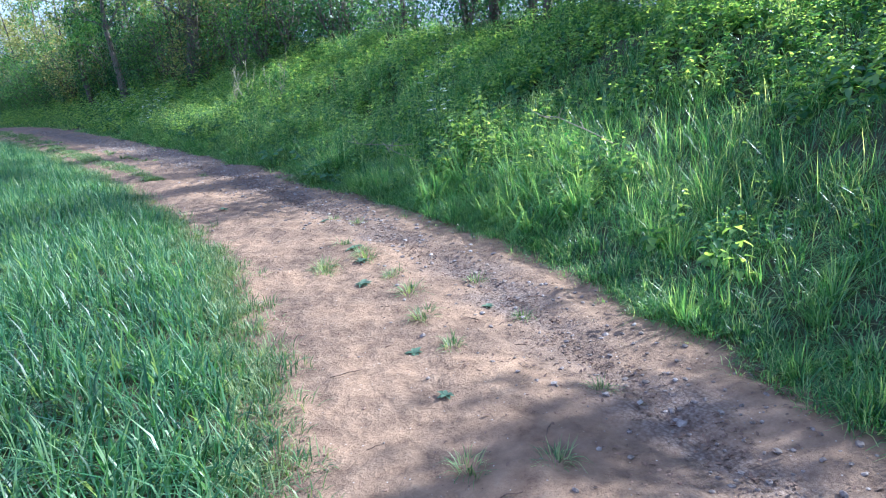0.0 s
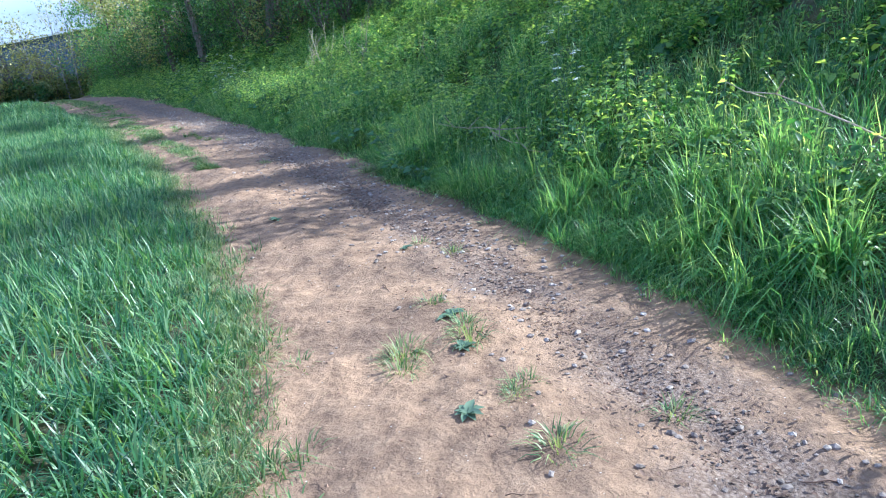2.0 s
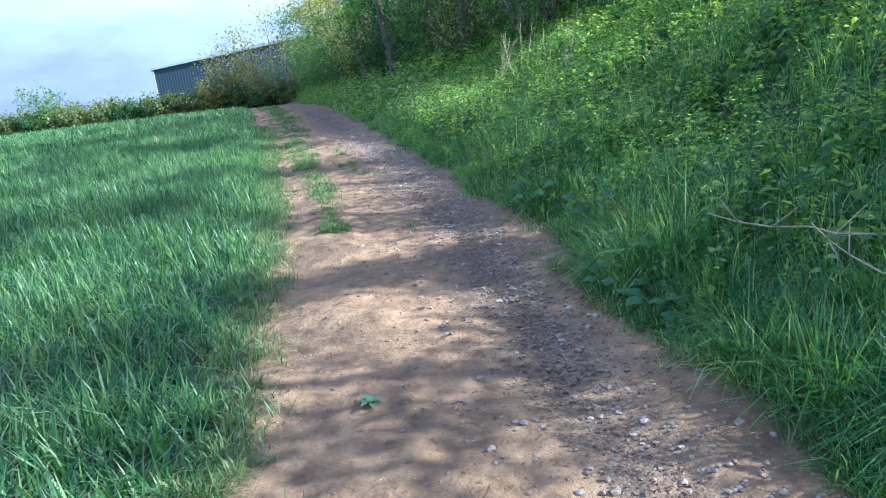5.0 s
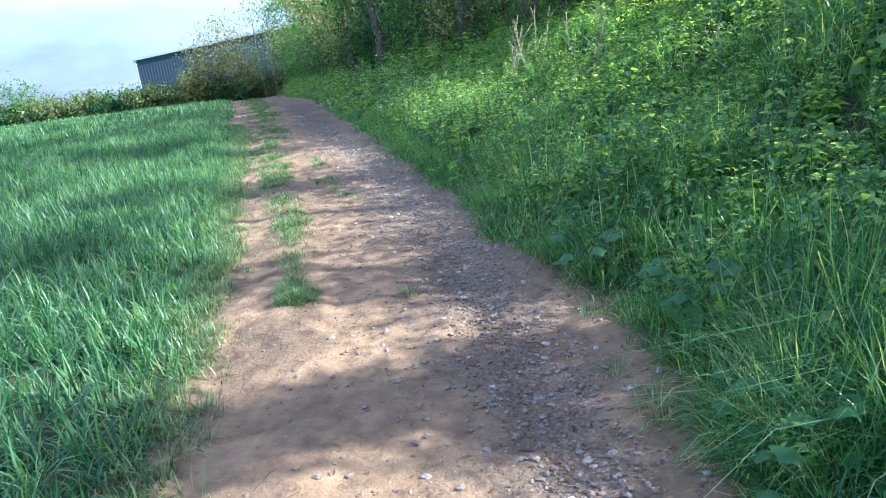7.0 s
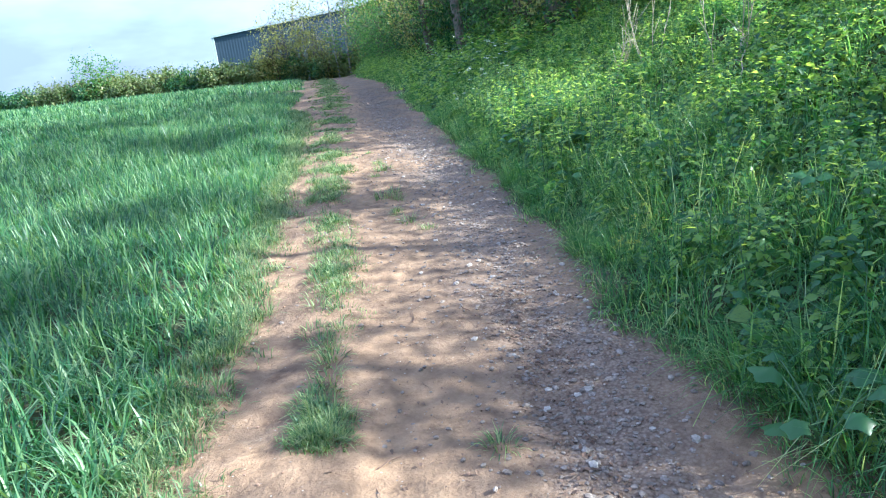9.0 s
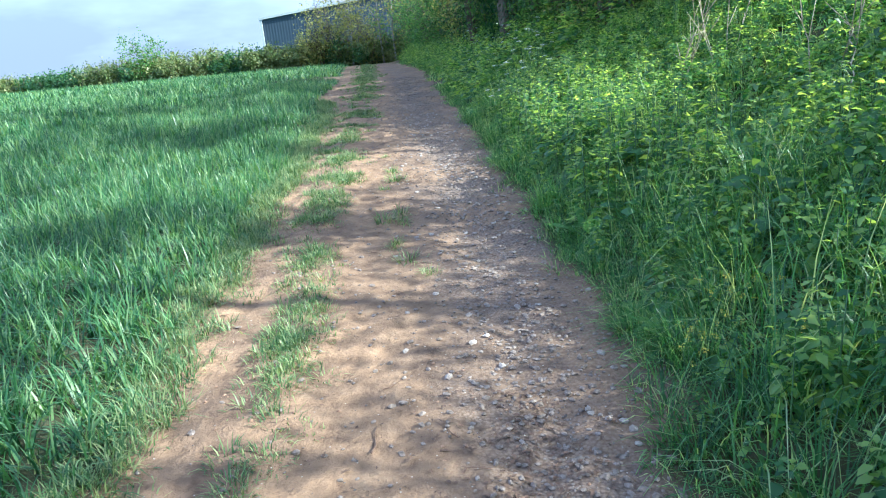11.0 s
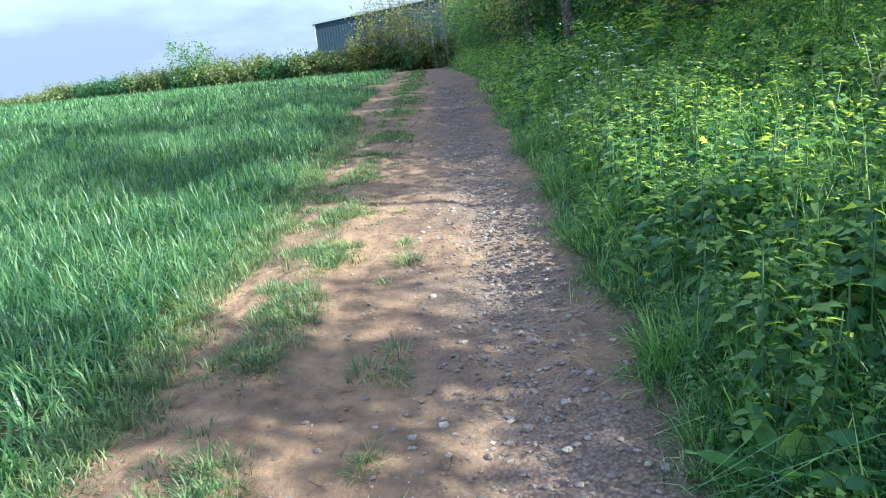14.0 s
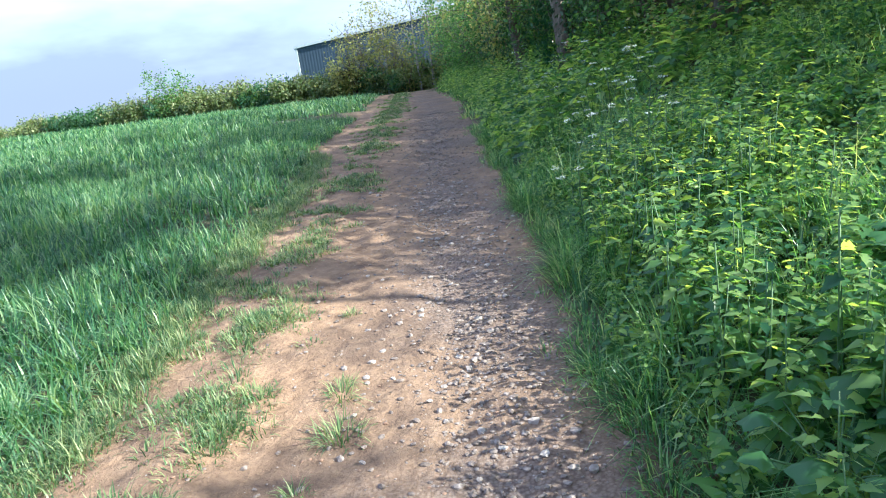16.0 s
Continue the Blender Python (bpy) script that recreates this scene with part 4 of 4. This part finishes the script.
def parsley(k):
    """Cow parsley: a branching stalk with lacy white umbels and ferny leaves."""
    g = np.random.default_rng(700 + k)
    top = new("cow_parsley")
    tagged(top, "tall cow parsley with lacy white flower heads", "wild flower", "cow parsley on the bank")
    h = 0.95
    z = np.linspace(-0.03, h * 0.8, 6)
    stem = np.column_stack([0.03 * np.sin(z * 4), 0.02 * np.cos(z * 3), z])
    put_mesh("stem", raw_mesh("stem", *tube(stem, np.linspace(0.006, 0.003, 6), 5), M_STALK), top)
    for j in range(6):
        p = stem[g.integers(2, 6)]
        a = j * 1.1 + g.uniform(-0.3, 0.3)
        e = p + np.array([math.cos(a) * 0.16, math.sin(a) * 0.16, g.uniform(0.14, 0.26)])
        put_mesh("branch", raw_mesh("branch", *tube(np.array([p, (p + e) / 2 + (0, 0, -0.02), e]), np.array([0.003, 0.0025, 0.002]), 4), M_STALK), top)
        n = 40
        rr, aa = 0.034 * np.sqrt(g.random(n)), g.uniform(0, 6.28, n)
        pos = e + np.column_stack([rr * np.cos(aa), rr * np.sin(aa), 0.012 - rr * rr * 5 + g.normal(0, 0.003, n)])
        put_mesh("umbel", raw_mesh("umbel", *SMALL_LEAF.strewn(pos, turn(aa, g.normal(0, 0.4, n)), np.repeat(g.uniform(0.008, 0.014, n)[:, None], 3, 1) * np.array([1.6, 1, 1])), M_FLOWER), top)
    n = 90
    t, a = g.uniform(0.05, 0.55, n), g.integers(0, 6, n) * 1.05
    out = g.uniform(0.03, 0.25, n)
    pos = np.column_stack([out * np.cos(a), out * np.sin(a), t * h * 0.7 + 0.3 * out]) + g.normal(0, 0.015, (n, 3))
    put_mesh("foliage", raw_mesh("foliage", *SMALL_LEAF.strewn(pos, turn(a + g.normal(0, 0.9, n), g.normal(0.1, 0.4, n)), np.repeat(g.uniform(0.03, 0.06, n)[:, None], 3, 1)), M_GRASS), top)
    return top


place(parsley, [(1.2, 18.1), (1.43, 16.7), (1.0, 17.3), (0.9, 16.4), (1.35, 17.6), (1.1, 19.2), (0.7, 20.1), (0.8, 21.5), (0.3, 23.0), (0.5, 24.6), (0.0, 26.4), (0.3, 28.0), (2.85, 2.3), (3.15, 2.7), (4.2, 4.6), (4.5, 5.0),
      (1.6, 19.5), (0.2, 25.5), (1.2, 22.3)], (0.75, 1.2), 3)


def dead_shrub(k):
    """A bleached dead stem group with a few bare forked twigs."""
    g = np.random.default_rng(900 + k)
    top = new("dead_stems")
    tagged(top, "bleached dry stems standing bare on the bank", "dead plant", "dead stems on the bank")
    for j in range(4):
        a, h = g.uniform(0, 6.28), g.uniform(0.8, 1.5)
        s = np.linspace(0, 1, 6)[:, None]
        line = np.hstack([0.1 * np.cos(a) + s * 0.35 * math.cos(a) * h * 0.6, 0.1 * np.sin(a) + s * 0.35 * math.sin(a) * h * 0.6, -0.05 + s * h]) + g.normal(0, 0.015, (6, 3))
        bits = [tube(line, np.linspace(0.007, 0.0025, 6), 5)]
        for q in (2, 3, 4):
            e = line[q] + g.normal(0, 0.12, 3) + (0, 0, 0.2)
            bits.append(tube(np.linspace(line[q], e, 3), np.array([0.005, 0.004, 0.002]), 4))
        put_mesh("stem", raw_mesh("stem", *joined(bits), M_DEAD), top)
    return top


place(dead_shrub, [(2.75, 14.3), (3.6, 12.4), (3.25, 14.1)], (0.8, 1.1), 3)


def fallen_branch(i, x, y, yaw, length, up):
    g = np.random.default_rng(950 + i)
    s = np.linspace(0, 1, 7)[:, None]
    p = np.array([x, y, 0]) + s * length * np.array([math.cos(yaw), math.sin(yaw), 0]) + g.normal(0, 0.02, (7, 3))
    p[:, 2] = ground_z(p[:, 0], p[:, 1]) + up * (0.3 + 0.7 * s[:, 0])
    top = new("fallen_branch")
    tagged(top, "thin bleached branch caught in the bank growth", "branch", "fallen branches")
    bits = [tube(p, np.linspace(0.008, 0.003, 7), 5)]
    for q in (2, 4, 5):
        e = p[q] + g.normal(0, 0.13, 3) + (0, 0, 0.06)
        bits.append(tube(np.linspace(p[q], e, 3), np.array([0.005, 0.004, 0.002]), 4))
    put_mesh("wood", raw_mesh("wood", *joined(bits), M_DEAD), top)


for _i, _b in enumerate([(2.75, 2.6, 1.9, 0.8, 0.45), (2.9, 3.2, 2.6, 0.9, 0.6), (3.4, 11.5, 1.2, 1.0, 0.4), (3.3, -0.6, 1.8, 1.1, 0.7), (4.2, 9.5, 1.4, 0.9, 0.4)]):
    fallen_branch(_i, *_b)


def buttercup(k):
    g = np.random.default_rng(970 + k)
    top = new("yellow_flower")
    tagged(top, "small wild plant with bright yellow flowers", "wild flower", "yellow flowers by the track")
    for j in range(5):
        a = j * 1.25
        e = np.array([math.cos(a) * 0.08, math.sin(a) * 0.08, g.uniform(0.22, 0.36)])
        put_mesh("stem", raw_mesh("stem", *tube(np.array([[0, 0, -0.02], e * 0.5, e]), np.array([0.003, 0.0025, 0.002]), 4), M_STALK), top)
        n = 12
        aa = g.uniform(0, 6.28, n)
        put_mesh("flower", raw_mesh("flower", *SMALL_LEAF.strewn(e + g.normal(0, 0.010, (n, 3)), turn(aa, g.normal(0.3, 0.3, n)), np.full((n, 3), 0.010) * np.array([1.8, 1, 1])), M_YELLOW), top)
    return top


place(buttercup, [(1.79, 9.3), (1.62, 9.1), (1.77, 9.05), (1.73, 8.9), (2.0, 9.2), (1.88, 9.2), (1.56, 8.85), (1.65, 9.0), (1.9, 8.7)], (0.6, 0.9), 2)


# ---- on the track: tufts, stones, litter ----
def tuft(k):
    g = np.random.default_rng(1000 + k)
    top = new("grass_tuft")
    tagged(top, "low green grass tuft growing in the bare track", "grass tuft", "grass tufts on the track")
    n = 75
    a, r = g.uniform(0, 6.28, n), np.sqrt(g.random(n))
    pos = np.column_stack([0.06 * r * np.cos(a), 0.09 * r * np.sin(a), np.full(n, -0.01)])
    rot = turn(a - np.pi / 2 + g.normal(0, 0.5, n), -r * g.uniform(0.2, 1.2, n))
    h = g.uniform(0.05, 0.13, n)
    chunks = [BLADES[m].strewn(pos[m::4], rot[m::4], np.column_stack([g.uniform(0.004, 0.007, n), h, h])[m::4]) for m in range(4)]
    put_mesh("grass", raw_mesh("grass", *joined(chunks), M_TUFT), top)
    return top


TUFTS = [(0.34, -2.48), (0.44, -1.9), (0.6, -1.36), (0.64, -0.9), (0.71, -0.83), (0.72, -0.12), (0.09, -3.84), (-0.24, -3.66), (0.7, -3.41), (1.18, -1.34), (0.99, -2.27), (0.27, -0.36), (0.32, -0.22),
         (-0.58, -1.34), (0.7, -0.23), (0.35, -0.15), (0.69, 0.31), (1.12, 1.74), (1.25, 1.35), (1.6, 5.1), (1.55, 5.5), (-0.2, 7.46), (-0.24, 8.0), (-0.35, 8.85), (-0.48, 9.7), (0.62, 7.08),
         (-0.09, 11.31), (-0.13, 12.08), (-0.39, 13.87), (-0.08, 11.4), (0.07, 10.97), (-0.28, 12.12), (-0.16, 12.35), (-0.47, 13.45), (-0.51, 14.38), (0.25, 10.65), (-0.5, 14.25), (-0.44, 13.93), (-0.75, 15.46)]
place(tuft, TUFTS, (0.7, 1.35), 4)


def build_strip():
    """The grassy ridge between the wheel tracks."""
    n = 3000
    yy = 7.2 + 48 * rng.random(n) ** 2.0
    keep = rng.random(n) < np.clip(0.45 + 0.9 * waves(yy, yy * 0, 0.75, 61), 0.06, 1) * np.clip(0.25 + (yy - 8) * 0.13, 0.10, 1)
    yy = yy[keep]
    wide = np.clip(0.05 + (yy - 8) * 0.016, 0.05, 0.26)
    x = strip_line(yy) + rng.normal(0, 1, len(yy)) * wide
    clumps("strip_grass", x, yy, 46, np.full(len(x), 0.10), rng.uniform(0.05, 0.12, len(x)), 0.0062 + 0.0004 * np.clip(yy - 12, 0, 40), M_TUFT, 0.9,
           label="worn grass ridge between the wheel tracks", category="grass", kind="stuff")


build_strip()


def stone_shape(seed):
    g = np.random.default_rng(seed)
    bm = bmesh.new()
    bmesh.ops.create_icosphere(bm, subdivisions=1, radius=1)
    v = np.array([w.co[:] for w in bm.verts]) * (1 + g.normal(0, 0.16, (len(bm.verts), 1))) * np.array([1, g.uniform(0.6, 0.9), g.uniform(0.35, 0.6)])
    f = [[w.index for w in p.verts] for p in bm.faces]
    bm.free()
    return Shape(v, f)


STONES = [stone_shape(k) for k in range(6)]


def build_gravel():
    n = 26000
    yy = -5 + 36 * rng.random(n) ** 1.15
    x = gravel_line(yy) + 0.12 + rng.normal(0, 1, n) * np.where(rng.random(n) < 0.6, 0.19, 0.75)
    keep = (x > left_edge(yy) + 0.05) & (x < right_edge(yy) + 0.05) & (rng.random(n) < np.clip((yy + 1) / 7, 0.12, 1))
    x, yy = x[keep], yy[keep]
    r = 0.005 + 0.011 * rng.random(len(x)) ** 2 + 0.010 * (rng.random(len(x)) < 0.22)
    pos = np.column_stack([x, yy, ground_z(x, yy) + r * 0.15])
    pick = rng.integers(0, 6, len(x))
    chunks = [STONES[k].strewn(pos[pick == k], turn(rng.uniform(0, 6.28, (pick == k).sum())), np.repeat(r[pick == k][:, None], 3, 1)) for k in range(6)]
    put_mesh("gravel", raw_mesh("gravel", *joined(chunks), M_PEBBLE, False), label="loose grey-brown pebbles washed along the track", category="gravel", kind="stuff")
    spots = []
    for _ in range(380):
        y = -4 + 24 * float(rng.random()) ** 0.8
        x = float(gravel_line(y)) + 0.08 + float(rng.normal(0, 0.4))
        if left_edge(y) + 0.1 < x < right_edge(y) - 0.02:
            spots.append((x, y))

    def stone(k):
        sh = STONES[k]
        ob = put_mesh("stone", raw_mesh("stone", sh.v * 0.024, sh.loops, sh.counts, M_STONE, False), label="small rough grey stone lying on the track", category="stone", group="stones on the track")
        return ob

    place(stone, spots, (0.6, 1.25), 6, -0.004)


def build_litter():
    n = 7500
    yy = rng.uniform(-5, 9, n)
    x = gravel_line(yy) + rng.normal(0, 1, n) * np.where(rng.random(n) < 0.7, 0.12, 0.5)
    keep = (x > left_edge(yy)) & (x < right_edge(yy) + 0.2)
    x, yy = x[keep], yy[keep]
    n = len(x)
    pos = np.column_stack([x, yy, ground_z(x, yy) + rng.uniform(0.002, 0.012, n)])
    put_mesh("leaf_litter", raw_mesh("leaf_litter", *LEAF.strewn(pos, turn(rng.uniform(0, 6.28, n), rng.normal(0, 0.35, n)), np.repeat(rng.uniform(0.012, 0.035, n)[:, None], 3, 1)), M_LITTER),
             label="dark crumbled dead leaves along the track edge", category="leaf litter", kind="stuff")

    def twig(k):
        g = np.random.default_rng(1100 + k)
        s = np.linspace(-0.5, 0.5, 5)[:, None]
        p = np.hstack([s * 0.16, 0 * s, 0 * s + 0.004]) + g.normal(0, 0.004, (5, 3))
        return put_mesh("twig", raw_mesh("twig", *tube(p, np.linspace(0.0032, 0.0015, 5), 5), M_LITTER), label="thin dark twig lying on the earth", category="twig", group="twigs on the track")

    spots = []
    for _ in range(110):
        y = float(rng.uniform(-4.5, 14))
        x = float(rng.uniform(left_edge(y) + 0.15, right_edge(y)))
        spots.append((x, y))
    place(twig, spots, (0.4, 1.3), 4)


def build_clods():
    n = 11000
    yy = -5.5 + 24 * rng.random(n)
    t = rng.random(n)
    x = left_edge(yy) + t * (right_edge(yy) - left_edge(yy))
    keep = rng.random(n) < np.clip(0.4 + 0.6 * waves(x, yy, 0.9, 71), 0.06, 1)
    x, yy = x[keep], yy[keep]
    r = 0.003 + 0.010 * rng.random(len(x)) ** 3
    pos = np.column_stack([x, yy, ground_z(x, yy) + r * 0.1])
    pick = rng.integers(0, 6, len(x))
    chunks = [STONES[k].strewn(pos[pick == k], turn(rng.uniform(0, 6.28, (pick == k).sum())), np.repeat(r[pick == k][:, None], 3, 1)) for k in range(6)]
    put_mesh("earth_crumbs", raw_mesh("earth_crumbs", *joined(chunks), M_CLOD, False), label="crumbs of dry red-brown earth on the track", category="earth", kind="stuff")


build_gravel()
build_clods()
build_litter()
